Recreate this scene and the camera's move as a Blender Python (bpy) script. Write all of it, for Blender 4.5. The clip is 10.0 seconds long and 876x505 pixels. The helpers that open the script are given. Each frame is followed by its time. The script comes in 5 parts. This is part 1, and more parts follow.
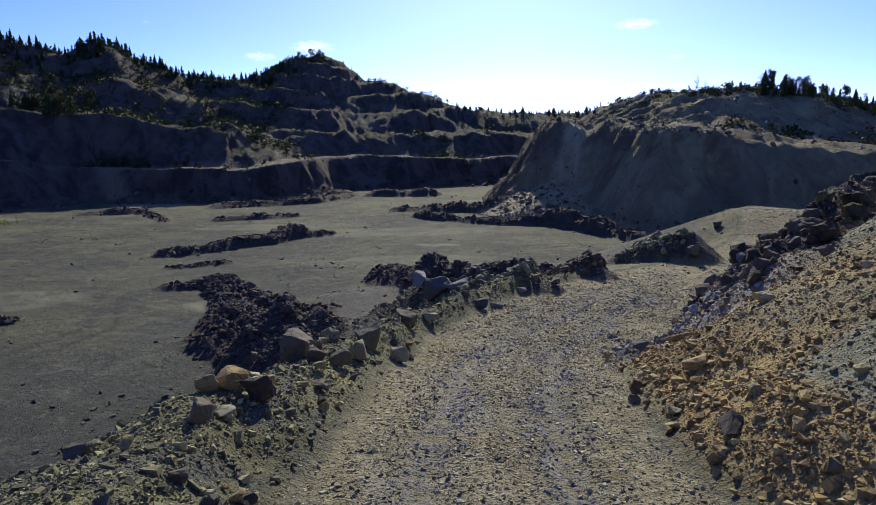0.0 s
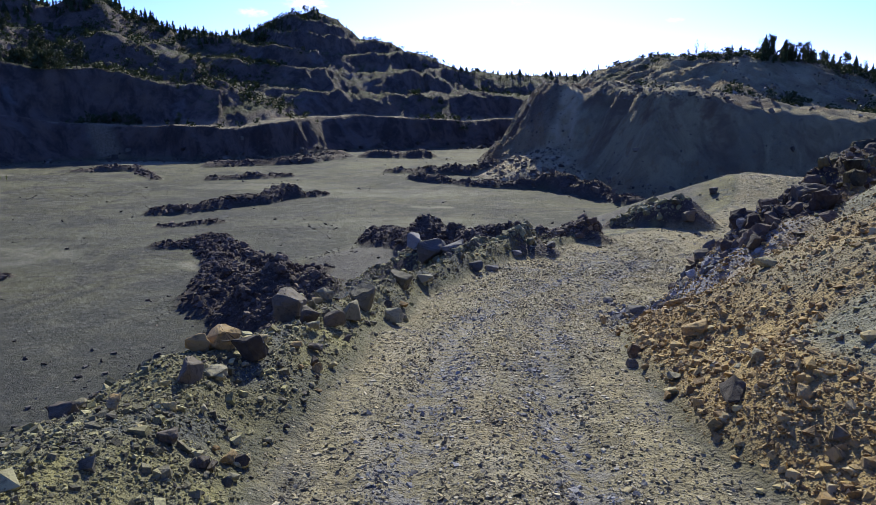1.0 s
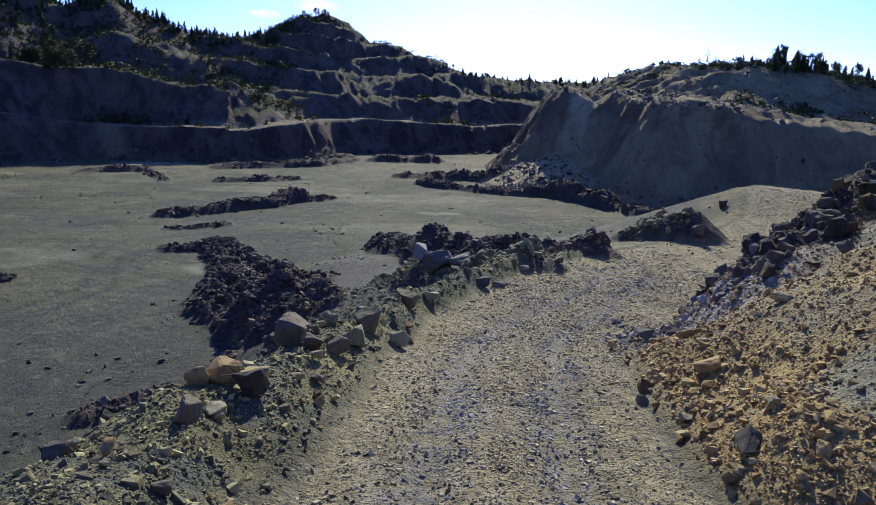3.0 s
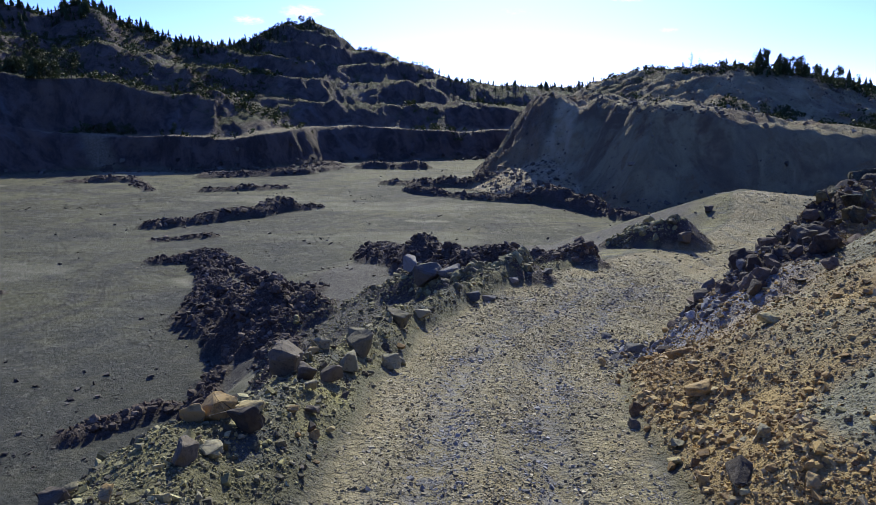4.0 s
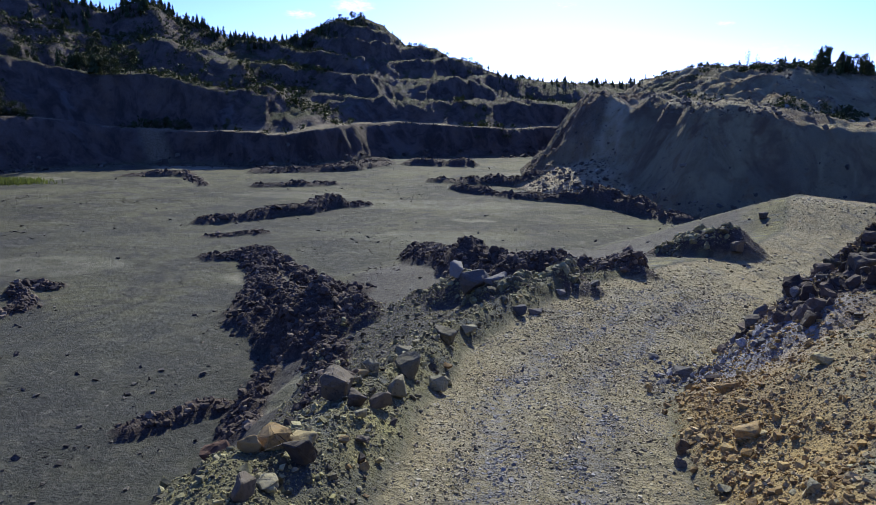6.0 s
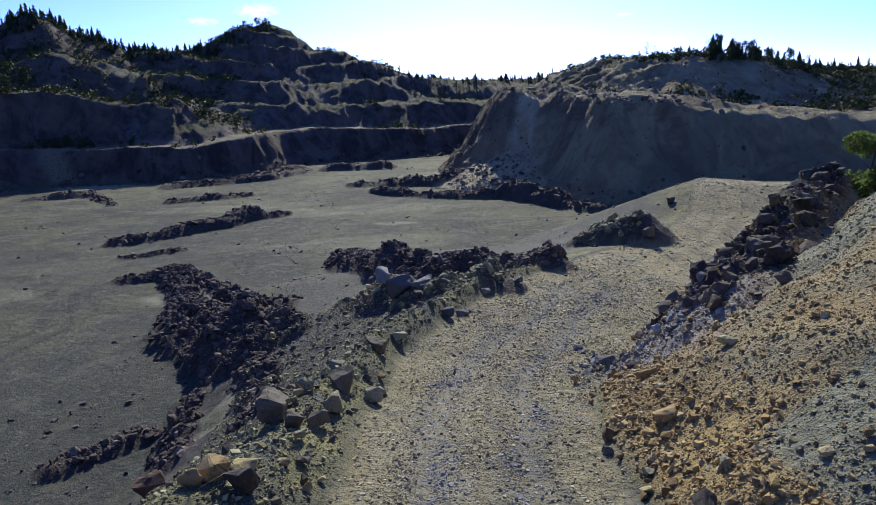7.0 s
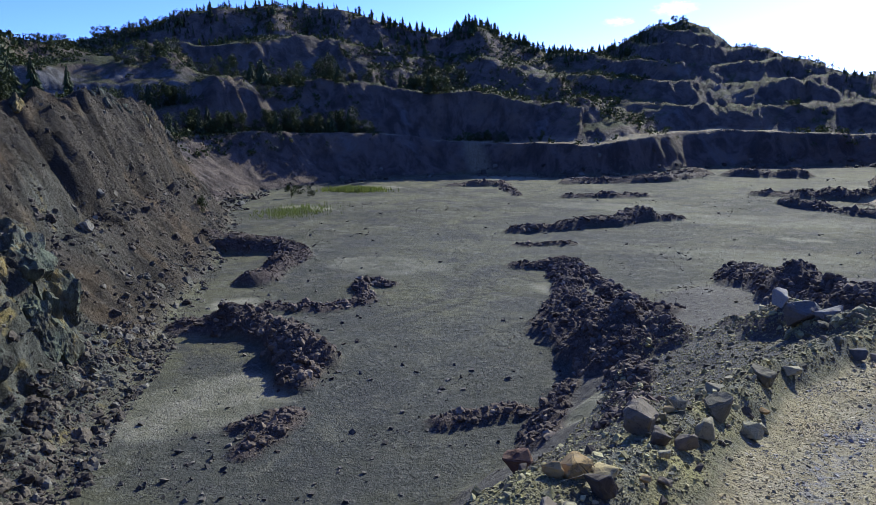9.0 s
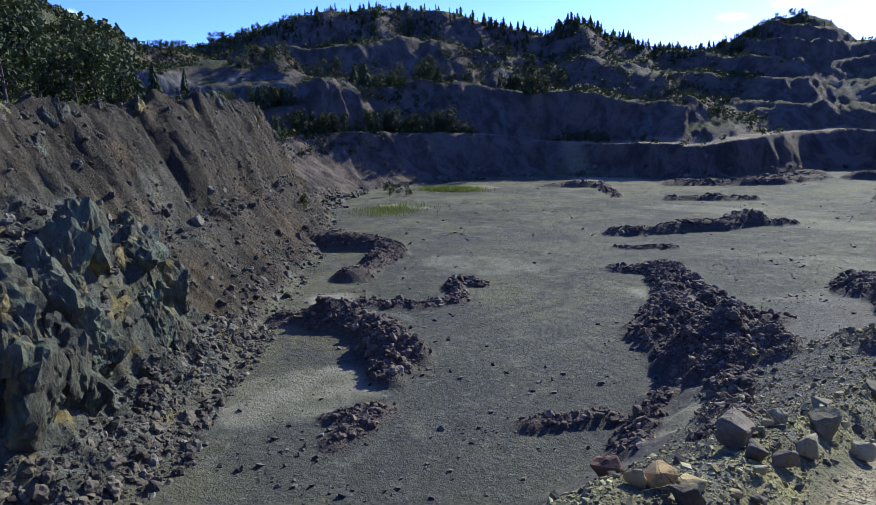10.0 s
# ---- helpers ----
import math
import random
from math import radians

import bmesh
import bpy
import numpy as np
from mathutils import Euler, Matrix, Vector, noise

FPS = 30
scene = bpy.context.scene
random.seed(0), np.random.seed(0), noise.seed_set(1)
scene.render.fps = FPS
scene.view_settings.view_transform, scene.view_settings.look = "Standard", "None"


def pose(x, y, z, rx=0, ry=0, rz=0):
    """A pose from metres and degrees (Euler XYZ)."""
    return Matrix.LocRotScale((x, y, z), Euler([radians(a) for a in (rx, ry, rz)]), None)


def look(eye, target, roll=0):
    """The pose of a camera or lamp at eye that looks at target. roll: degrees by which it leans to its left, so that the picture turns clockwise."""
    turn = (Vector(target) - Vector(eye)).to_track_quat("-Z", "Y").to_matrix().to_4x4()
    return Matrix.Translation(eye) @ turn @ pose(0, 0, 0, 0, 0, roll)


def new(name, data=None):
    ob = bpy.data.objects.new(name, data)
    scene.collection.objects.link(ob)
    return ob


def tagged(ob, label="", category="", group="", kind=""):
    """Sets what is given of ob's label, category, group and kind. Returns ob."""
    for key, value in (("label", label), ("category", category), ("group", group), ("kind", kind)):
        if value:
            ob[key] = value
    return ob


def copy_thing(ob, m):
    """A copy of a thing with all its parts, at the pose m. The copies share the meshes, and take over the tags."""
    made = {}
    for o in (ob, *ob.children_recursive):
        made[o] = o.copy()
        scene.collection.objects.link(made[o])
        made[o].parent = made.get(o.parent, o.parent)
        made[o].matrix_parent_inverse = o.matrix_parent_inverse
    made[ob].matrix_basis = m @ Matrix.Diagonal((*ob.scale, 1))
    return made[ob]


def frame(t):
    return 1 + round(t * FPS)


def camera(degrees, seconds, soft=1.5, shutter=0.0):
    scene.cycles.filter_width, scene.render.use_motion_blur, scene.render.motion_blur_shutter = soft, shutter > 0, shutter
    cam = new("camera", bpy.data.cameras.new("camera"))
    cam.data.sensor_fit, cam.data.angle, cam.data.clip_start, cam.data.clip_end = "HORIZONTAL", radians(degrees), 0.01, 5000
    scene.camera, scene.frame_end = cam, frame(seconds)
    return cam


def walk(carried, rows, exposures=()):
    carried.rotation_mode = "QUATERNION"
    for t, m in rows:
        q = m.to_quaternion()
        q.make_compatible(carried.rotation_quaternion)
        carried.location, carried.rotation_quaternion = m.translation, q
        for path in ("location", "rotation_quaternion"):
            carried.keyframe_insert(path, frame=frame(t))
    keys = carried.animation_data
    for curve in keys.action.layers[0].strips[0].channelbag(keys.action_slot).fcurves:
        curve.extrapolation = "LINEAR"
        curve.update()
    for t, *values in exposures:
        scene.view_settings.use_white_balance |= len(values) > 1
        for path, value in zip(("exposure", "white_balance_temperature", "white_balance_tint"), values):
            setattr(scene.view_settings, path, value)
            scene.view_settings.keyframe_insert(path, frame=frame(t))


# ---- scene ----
cam = camera(64.0, 10.0, 0.65)
PATH = [
    (0.0, look((-0.000, 0.001, 15.826), (-0.000, 19.700, 12.368), -0.83)),
    (0.5, look((-0.045, 0.179, 15.719), (0.021, 19.469, 10.438), -1.29)),
    (1.0, look((-0.068, 0.295, 15.719), (0.113, 19.781, 11.220), 0.11)),
    (1.5, look((-0.081, 0.402, 15.711), (0.189, 19.896, 11.247), -0.23)),
    (2.0, look((-0.095, 0.505, 15.652), (-0.006, 19.938, 10.927), -0.31)),
    (2.5, look((-0.087, 0.607, 15.804), (-0.396, 19.994, 10.900), -0.02)),
    (2.7, look((-0.075, 0.644, 15.920), (-0.092, 20.157, 11.530), 1.01)),
    (3.8, look((-0.151, 0.673, 16.471), (0.060, 20.159, 11.973), 0.48)),
    (4.0, look((-0.154, 0.656, 16.525), (0.180, 20.190, 12.244), 0.40)),
    (4.5, look((-0.168, 0.658, 16.694), (0.082, 20.187, 12.387), 0.32)),
    (5.0, look((-0.178, 0.650, 16.903), (0.026, 20.175, 12.571), 1.06)),
    (5.5, look((-0.242, 0.655, 17.047), (-1.435, 20.036, 12.256), -0.76)),
    (5.7, look((-0.242, 0.640, 17.125), (-1.250, 20.118, 12.698), 0.61)),
    (6.8, look((-0.219, 0.391, 17.547), (-0.487, 19.865, 12.996), -1.12)),
    (7.0, look((-0.243, 0.307, 17.591), (0.953, 19.763, 13.118), -2.14)),
    (7.5, look((-0.332, 0.243, 17.702), (-0.626, 19.673, 12.970), -1.01)),
    (7.6, look((-0.351, 0.239, 17.711), (-1.691, 19.644, 13.055), -0.68)),
    (7.7, look((-0.369, 0.236, 17.719), (-2.269, 19.611, 13.140), -0.36)),
    (7.8, look((-0.387, 0.232, 17.728), (-2.745, 19.575, 13.225), -0.03)),
    (7.9, look((-0.405, 0.228, 17.737), (-4.260, 19.347, 13.310), 0.29)),
    (8.0, look((-0.424, 0.224, 17.745), (-6.809, 18.671, 13.395), 0.62)),
    (8.1, look((-0.398, 0.231, 17.750), (-7.996, 18.218, 13.421), 0.29)),
    (8.2, look((-0.373, 0.238, 17.754), (-8.658, 17.924, 13.447), -0.04)),
    (8.3, look((-0.348, 0.244, 17.759), (-8.973, 17.773, 13.473), -0.37)),
    (8.5, look((-0.298, 0.258, 17.768), (-8.999, 17.759, 13.526), -1.03)),
    (9.0, look((-0.273, 0.351, 17.747), (-9.459, 17.629, 13.613), -1.75)),
    (9.5, look((-0.216, 0.542, 17.680), (-10.344, 17.280, 13.526), -1.37)),
    (10.0, look((-0.138, 0.581, 17.631), (-11.659, 16.424, 13.597), -2.09)),
]
# stops and white balance of the film along the way
EXPOSE = [(0.0, 0.4, 6100.0), (0.5, 0.4, 5800.0), (1.0, 0.76, 5900.0), (2.5, 0.74, 5950.0), (4.5, 0.68, 5800.0), (7.5, 0.64, 5750.0), (8.0, 0.58, 5650.0), (8.5, 0.7, 5550.0), (9.0, 0.95, 5600.0), (10.0, 1.08, 5600.0)]
walk(cam, PATH, [(t, s, k, 10.0) for t, s, k in EXPOSE])

# ---- world and sun ----
SUN_AZ, SUN_EL = 6.0, 28.0   # degrees: clockwise from +y, above the horizon
world = bpy.data.worlds.new("world")
scene.world = world
world.use_nodes = True
wn, wl = world.node_tree.nodes, world.node_tree.links
sky = wn.new("ShaderNodeTexSky")
sky.sky_type, sky.sun_disc = "NISHITA", False
sky.sun_elevation, sky.sun_rotation = radians(SUN_EL), radians(SUN_AZ)
sky.air_density, sky.dust_density, sky.ozone_density, sky.altitude = 0.6, 1.2, 3.5, 1500
# small fair-weather clouds: bearing, elevation, half width and half height in degrees, strength
CLOUDS = [(15.5, 7.6, 2.2, 0.55, 0.9), (18.4, 5.1, 1.0, 0.35, 0.7), (-13.6, 5.7, 1.7, 0.5, 0.8), (-9.6, 6.4, 2.2, 0.7, 0.9), (-21.6, 8.0, 0.6, 0.3, 0.5), (-62.0, 7.0, 1.1, 0.9, 0.9),
          (-65.0, 8.4, 1.2, 0.5, 0.6), (-53.0, 4.6, 3.0, 0.8, 0.5), (33.0, 6.8, 0.9, 0.7, 0.9), (22.0, 3.4, 3.0, 0.9, 0.5), (6.8, 6.6, 2.4, 0.6, 0.5)]


def wmath(op, a, b=0.0):
    n = wn.new("ShaderNodeMath")
    n.operation = op
    for k, v in enumerate((a, b)):
        if isinstance(v, bpy.types.NodeSocket):
            wl.new(v, n.inputs[k])
        else:
            n.inputs[k].default_value = v
    return n.outputs[0]


sep = wn.new("ShaderNodeSeparateXYZ")
wl.new(wn.new("ShaderNodeTexCoord").outputs["Generated"], sep.inputs[0])
bearing = wmath("MULTIPLY", wmath("ARCTAN2", sep.outputs[0], sep.outputs[1]), 57.2958)
elev = wmath("MULTIPLY", wmath("ARCSINE", sep.outputs[2]), 57.2958)
joint = wn.new("ShaderNodeCombineXYZ")
wl.new(bearing, joint.inputs[0])
wl.new(wmath("MULTIPLY", elev, 2.2), joint.inputs[1])
puff = wn.new("ShaderNodeTexNoise")
wl.new(joint.outputs[0], puff.inputs["Vector"])
puff.inputs["Scale"].default_value, puff.inputs["Detail"].default_value, puff.inputs["Roughness"].default_value = 1.7, 7.0, 0.66
cover = 0.0
for az, el, w, h, k in CLOUDS:
    dx, dy = wmath("MULTIPLY", wmath("SUBTRACT", bearing, az), 1 / w), wmath("MULTIPLY", wmath("SUBTRACT", elev, el), 1 / h)
    blob = wmath("MAXIMUM", wmath("SUBTRACT", 1.0, wmath("ADD", wmath("MULTIPLY", dx, dx), wmath("MULTIPLY", dy, dy))), 0.0)
    cover = wmath("ADD", wmath("MULTIPLY", wmath("POWER", blob, 0.6), k), cover)
shape = wn.new("ShaderNodeMapRange")
shape.interpolation_type = "SMOOTHSTEP"
wl.new(wmath("MULTIPLY", cover, puff.outputs["Fac"]), shape.inputs["Value"])
shape.inputs["From Min"].default_value, shape.inputs["From Max"].default_value, shape.inputs["To Max"].default_value = 0.2, 0.62, 0.6
blend = wn.new("ShaderNodeMix")
blend.data_type = "RGBA"
wl.new(shape.outputs[0], blend.inputs[0])
tint = wn.new("ShaderNodeMix")
tint.data_type, tint.blend_type = "RGBA", "MULTIPLY"
tint.inputs[0].default_value = 1.0
wl.new(sky.outputs[0], tint.inputs[6])
tint.inputs[7].default_value = (0.67, 0.765, 1.26, 1.0)
wl.new(tint.outputs[2], blend.inputs[6])
blend.inputs[7].default_value = (9.5, 9.6, 9.8, 1.0)
wl.new(blend.outputs[2], wn["Background"].inputs[0])
wn["Background"].inputs[1].default_value = 0.12
sun = new("sun", bpy.data.lights.new("sun", "SUN"))
sun.data.energy, sun.data.angle, sun.data.color = 3.7, radians(0.6), (1.0, 0.92, 0.69)
sa, se = radians(SUN_AZ), radians(SUN_EL)
sun.matrix_world = look((math.sin(sa) * math.cos(se) * 300, math.cos(sa) * math.cos(se) * 300, math.sin(se) * 300), (0, 0, 0))

# ---- materials ----
class Nodes:
    """A node material with short names for the nodes it is made of."""

    def __init__(self, name, roughness=0.95, specular=0.25):
        self.m = bpy.data.materials.new(name)
        self.m.use_nodes = True
        self.t = self.m.node_tree
        self.b = self.t.nodes["Principled BSDF"]
        self.b.inputs["Roughness"].default_value = roughness
        self.b.inputs["Specular IOR Level"].default_value = specular
        self.pos = self.t.nodes.new("ShaderNodeNewGeometry").outputs["Position"]

    def put(self, socket, value):
        if isinstance(value, bpy.types.NodeSocket):
            self.t.links.new(value, socket)
        elif isinstance(value, tuple):
            socket.default_value = (*value, 1.0) if len(value) == 3 and len(socket.default_value) == 4 else value
        else:
            socket.default_value = value

    def noise(self, scale, detail=4.0, rough=0.6, stretch=None, coord=None, warp=0.0):
        n = self.t.nodes.new("ShaderNodeTexNoise")
        co = coord or self.pos
        if stretch:
            v = self.t.nodes.new("ShaderNodeVectorMath")
            v.operation = "MULTIPLY"
            self.put(v.inputs[0], co)
            v.inputs[1].default_value = stretch
            co = v.outputs[0]
        self.put(n.inputs["Vector"], co)
        n.inputs["Scale"].default_value, n.inputs["Detail"].default_value, n.inputs["Roughness"].default_value = scale, detail, rough
        n.inputs["Distortion"].default_value = warp
        return n.outputs["Fac"]

    def cells(self, scale, what="Distance", feature="F1"):
        n = self.t.nodes.new("ShaderNodeTexVoronoi")
        n.feature = feature
        self.put(n.inputs["Vector"], self.pos)
        n.inputs["Scale"].default_value = scale
        return n.outputs[what]

    def attr(self, name):
        n = self.t.nodes.new("ShaderNodeAttribute")
        n.attribute_name = name
        return n.outputs["Fac"]

    def span(self, value, a, b, lo=0.0, hi=1.0):
        n = self.t.nodes.new("ShaderNodeMapRange")
        n.interpolation_type = "SMOOTHSTEP"
        self.put(n.inputs["Value"], value)
        n.inputs["From Min"].default_value, n.inputs["From Max"].default_value = a, b
        n.inputs["To Min"].default_value, n.inputs["To Max"].default_value = lo, hi
        return n.outputs["Result"]

    def math(self, op, a, b=0.0):
        n = self.t.nodes.new("ShaderNodeMath")
        n.operation = op
        self.put(n.inputs[0], a)
        self.put(n.inputs[1], b)
        return n.outputs[0]

    def mix(self, fac, a, b, blend="MIX"):
        n = self.t.nodes.new("ShaderNodeMix")
        n.data_type, n.blend_type = "RGBA", blend
        self.put(n.inputs[0], fac)
        self.put(n.inputs[6], a)
        self.put(n.inputs[7], b)
        return n.outputs[2]

    def ramp(self, fac, *stops):
        n = self.t.nodes.new("ShaderNodeValToRGB")
        el = n.color_ramp.elements
        while len(el) < len(stops):
            el.new(0.5)
        for e, (p, c) in zip(el, stops):
            e.position, e.color = p, (*c, 1.0)
        self.put(n.inputs[0], fac)
        return n.outputs[0]

    def island(self):
        return self.t.nodes.new("ShaderNodeNewGeometry").outputs["Random Per Island"]

    def each(self):
        return self.t.nodes.new("ShaderNodeObjectInfo").outputs["Random"]

    def bump(self, height, strength=0.5, distance=0.1):
        n = self.t.nodes.new("ShaderNodeBump")
        n.inputs["Strength"].default_value, n.inputs["Distance"].default_value = strength, distance
        self.put(n.inputs["Height"], height)
        if self.b.inputs["Normal"].links:
            self.put(n.inputs["Normal"], self.b.inputs["Normal"].links[0].from_socket)
        self.put(self.b.inputs["Normal"], n.outputs[0])

    def colour(self, value):
        self.put(self.b.inputs["Base Color"], value)
        return self.m


def ground_material():
    g = Nodes("quarry_ground", 0.93, 0.2)
    big, mid, fine, grit = g.noise(0.045, 3, 0.55), g.noise(0.35, 5, 0.62), g.noise(3.2, 5, 0.7), g.noise(22, 4, 0.7)
    streak = g.noise(0.32, 5, 0.6, (0.6, 1.2, 1.0), warp=1.2)
    # pit floor: dark damp mud, dry pale crust, ochre seeps
    col = g.mix(g.span(big, 0.36, 0.64), (0.05, 0.052, 0.036), (0.13, 0.126, 0.066))
    col = g.mix(g.span(streak, 0.53, 0.7, 0, 0.55), col, (0.185, 0.175, 0.145))
    col = g.mix(g.span(streak, 0.44, 0.32, 0, 0.6), col, (0.042, 0.042, 0.042))
    tread = g.noise(0.9, 4, 0.6, (0.22, 2.2, 1.0), warp=0.4)
    col = g.mix(g.span(tread, 0.6, 0.68, 0, 0.7), col, (0.04, 0.038, 0.036))
    col = g.mix(g.span(mid, 0.58, 0.75, 0, 0.35), col, (0.15, 0.115, 0.065))
    blot = g.noise(0.8, 6, 0.72, warp=0.3)
    col = g.mix(g.span(blot, 0.56, 0.68, 0, 0.6), col, (0.215, 0.205, 0.145))
    col = g.mix(g.span(g.noise(0.16, 5, 0.65, warp=0.5), 0.5, 0.36, 0, 0.7), col, (0.045, 0.045, 0.046))
    col = g.mix(g.math("MULTIPLY", g.attr("track"), 0.8), col, (0.04, 0.037, 0.034))
    # bluish dark mud, darkened further to stand for lens vignetting
    col = g.mix(g.math("MULTIPLY", g.attr("dim_mud"), g.span(mid, 0.3, 0.6, 0.4, 0.85)), col, g.mix(g.span(fine, 0.35, 0.65), (0.041, 0.044, 0.039), (0.083, 0.087, 0.075)))
    col = g.mix(g.span(g.noise(0.27, 6, 0.7, warp=0.8), 0.53, 0.66, 0, 0.45), col, (0.155, 0.15, 0.10))
    col = g.mix(g.span(g.noise(0.9, 6, 0.75, warp=0.5), 0.56, 0.7, 0, 0.6), col, (0.2, 0.196, 0.15))
    col = g.mix(g.span(g.noise(2.4, 5, 0.75, warp=0.4), 0.56, 0.7, 0, 0.6), col, (0.22, 0.212, 0.155))
    col = g.mix(g.span(g.noise(1.3, 5, 0.75), 0.46, 0.32, 0, 0.6), col, (0.036, 0.036, 0.031))
    # haul road: crushed grey stone with yellow fines and bluish wheel lines
    road = g.mix(g.span(fine, 0.35, 0.65), (0.185, 0.16, 0.088), (0.36, 0.31, 0.17))
    lane = g.noise(0.55, 5, 0.65, (1.7, 0.22, 1.0), warp=0.3)
    road = g.mix(g.span(lane, 0.52, 0.66, 0, 0.65), road, (0.115, 0.112, 0.10))
    road = g.mix(g.span(lane, 0.44, 0.33, 0, 0.6), road, (0.36, 0.32, 0.215))
    road = g.mix(g.span(mid, 0.47, 0.66, 0, 0.7), road, (0.31, 0.25, 0.125))
    road = g.mix(g.math("MULTIPLY", g.attr("rut"), g.span(fine, 0.42, 0.6, 0, 0.8)), road, (0.16, 0.162, 0.168))
    col = g.mix(g.attr("road"), col, road)
    # yellow rubble bank with greenish grey scree above it
    bank = g.mix(g.span(mid, 0.36, 0.62), (0.28, 0.18, 0.06), (0.41, 0.3, 0.12))
    bank = g.mix(g.span(fine, 0.5, 0.72, 0, 0.6), bank, (0.15, 0.10, 0.045))
    bank = g.mix(g.attr("tongue"), g.mix(g.span(fine, 0.35, 0.65), (0.15, 0.145, 0.095), (0.27, 0.26, 0.175)), bank)
    bank = g.mix(g.attr("blue"), bank, g.mix(g.span(fine, 0.35, 0.65), (0.17, 0.173, 0.185), (0.34, 0.34, 0.345)))
    col = g.mix(g.attr("bank"), col, bank)
    berm = g.mix(g.span(mid, 0.35, 0.65), (0.125, 0.116, 0.058), (0.235, 0.215, 0.10))
    berm = g.mix(g.span(g.noise(0.7, 4, 0.65), 0.54, 0.66, 0, 0.75), berm, (0.28, 0.255, 0.09))
    berm = g.mix(g.span(g.noise(0.5, 4, 0.6), 0.5, 0.34, 0, 0.8), berm, (0.095, 0.10, 0.09))
    berm = g.mix(g.attr("outer"), berm, g.mix(g.span(fine, 0.35, 0.65), (0.07, 0.066, 0.06), (0.135, 0.125, 0.10)))
    col = g.mix(g.attr("berm"), col, berm)
    col = g.mix(g.attr("wet"), col, g.mix(g.span(mid, 0.35, 0.65), (0.17, 0.165, 0.10), (0.33, 0.31, 0.22)))
    # pit walls: brown and violet-grey rock in hanging streaks
    hang = g.noise(0.28, 5, 0.65, (1, 1, 0.22), warp=0.6)
    wall = g.mix(g.span(hang, 0.36, 0.64), (0.065, 0.052, 0.045), (0.165, 0.13, 0.105))
    wall = g.mix(g.span(g.noise(0.1, 4, 0.6), 0.5, 0.68, 0, 0.8), wall, (0.19, 0.14, 0.098))
    wall = g.mix(g.span(g.noise(0.07, 5, 0.65, warp=0.7), 0.57, 0.7, 0, 0.75), wall, (0.185, 0.175, 0.165))
    wall = g.mix(g.span(g.noise(0.5, 5, 0.75), 0.55, 0.7, 0, 0.6), wall, (0.045, 0.038, 0.034))
    wall = g.mix(g.attr("bench"), wall, g.mix(g.span(fine, 0.4, 0.6), (0.36, 0.30, 0.20), (0.2, 0.17, 0.10)))
    col = g.mix(g.attr("wall"), col, wall)
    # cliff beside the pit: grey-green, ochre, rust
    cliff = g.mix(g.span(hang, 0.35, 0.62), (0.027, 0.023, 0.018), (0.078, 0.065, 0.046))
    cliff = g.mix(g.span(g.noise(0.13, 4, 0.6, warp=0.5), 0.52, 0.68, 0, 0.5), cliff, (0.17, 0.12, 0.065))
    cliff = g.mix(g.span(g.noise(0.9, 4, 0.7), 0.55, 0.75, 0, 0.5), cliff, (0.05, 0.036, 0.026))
    cliff = g.mix(g.span(g.noise(0.6, 6, 0.75, (1, 1, 0.35), warp=0.8), 0.6, 0.72, 0, 0.6), cliff, (0.17, 0.15, 0.11))
    pale = g.mix(g.span(g.noise(0.55, 5, 0.7), 0.4, 0.62), (0.075, 0.078, 0.06), (0.17, 0.172, 0.135))
    pale = g.mix(g.span(g.noise(0.33, 4, 0.6), 0.56, 0.66), pale, (0.26, 0.21, 0.08))
    cliff = g.mix(g.attr("pale"), cliff, pale)
    col = g.mix(g.attr("cliff"), col, cliff)
    # hillside spur: tan clay with grey scree, sunlight painted onto its pale sand
    spur = g.mix(g.span(hang, 0.38, 0.62), (0.28, 0.24, 0.135), (0.43, 0.365, 0.2))
    spur = g.mix(g.span(g.noise(0.09, 4, 0.6), 0.48, 0.62, 0, 0.8), spur, (0.27, 0.24, 0.15))
    spur = g.mix(g.span(g.noise(0.16, 4, 0.65, warp=0.6), 0.54, 0.66, 0, 0.7), spur, (0.27, 0.18, 0.085))
    spur = g.mix(g.span(g.noise(0.6, 5, 0.7), 0.56, 0.7, 0, 0.5), spur, (0.12, 0.10, 0.08))
    spur = g.mix(g.span(g.noise(0.055, 5, 0.7, warp=0.6), 0.5, 0.62, 0, 0.75), spur, (0.165, 0.115, 0.075))
    spur = g.mix(g.attr("earth"), spur, g.mix(g.span(fine, 0.35, 0.65), (0.085, 0.063, 0.046), (0.2, 0.15, 0.105)))
    # pale sand, its colour brightened to stand for sun on the corner
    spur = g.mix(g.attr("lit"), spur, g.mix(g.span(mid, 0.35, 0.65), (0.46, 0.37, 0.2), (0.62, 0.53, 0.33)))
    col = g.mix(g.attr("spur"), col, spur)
    col = g.mix(g.attr("dark"), col, g.mix(g.span(fine, 0.35, 0.7), (0.055, 0.042, 0.036), (0.13, 0.10, 0.078)))
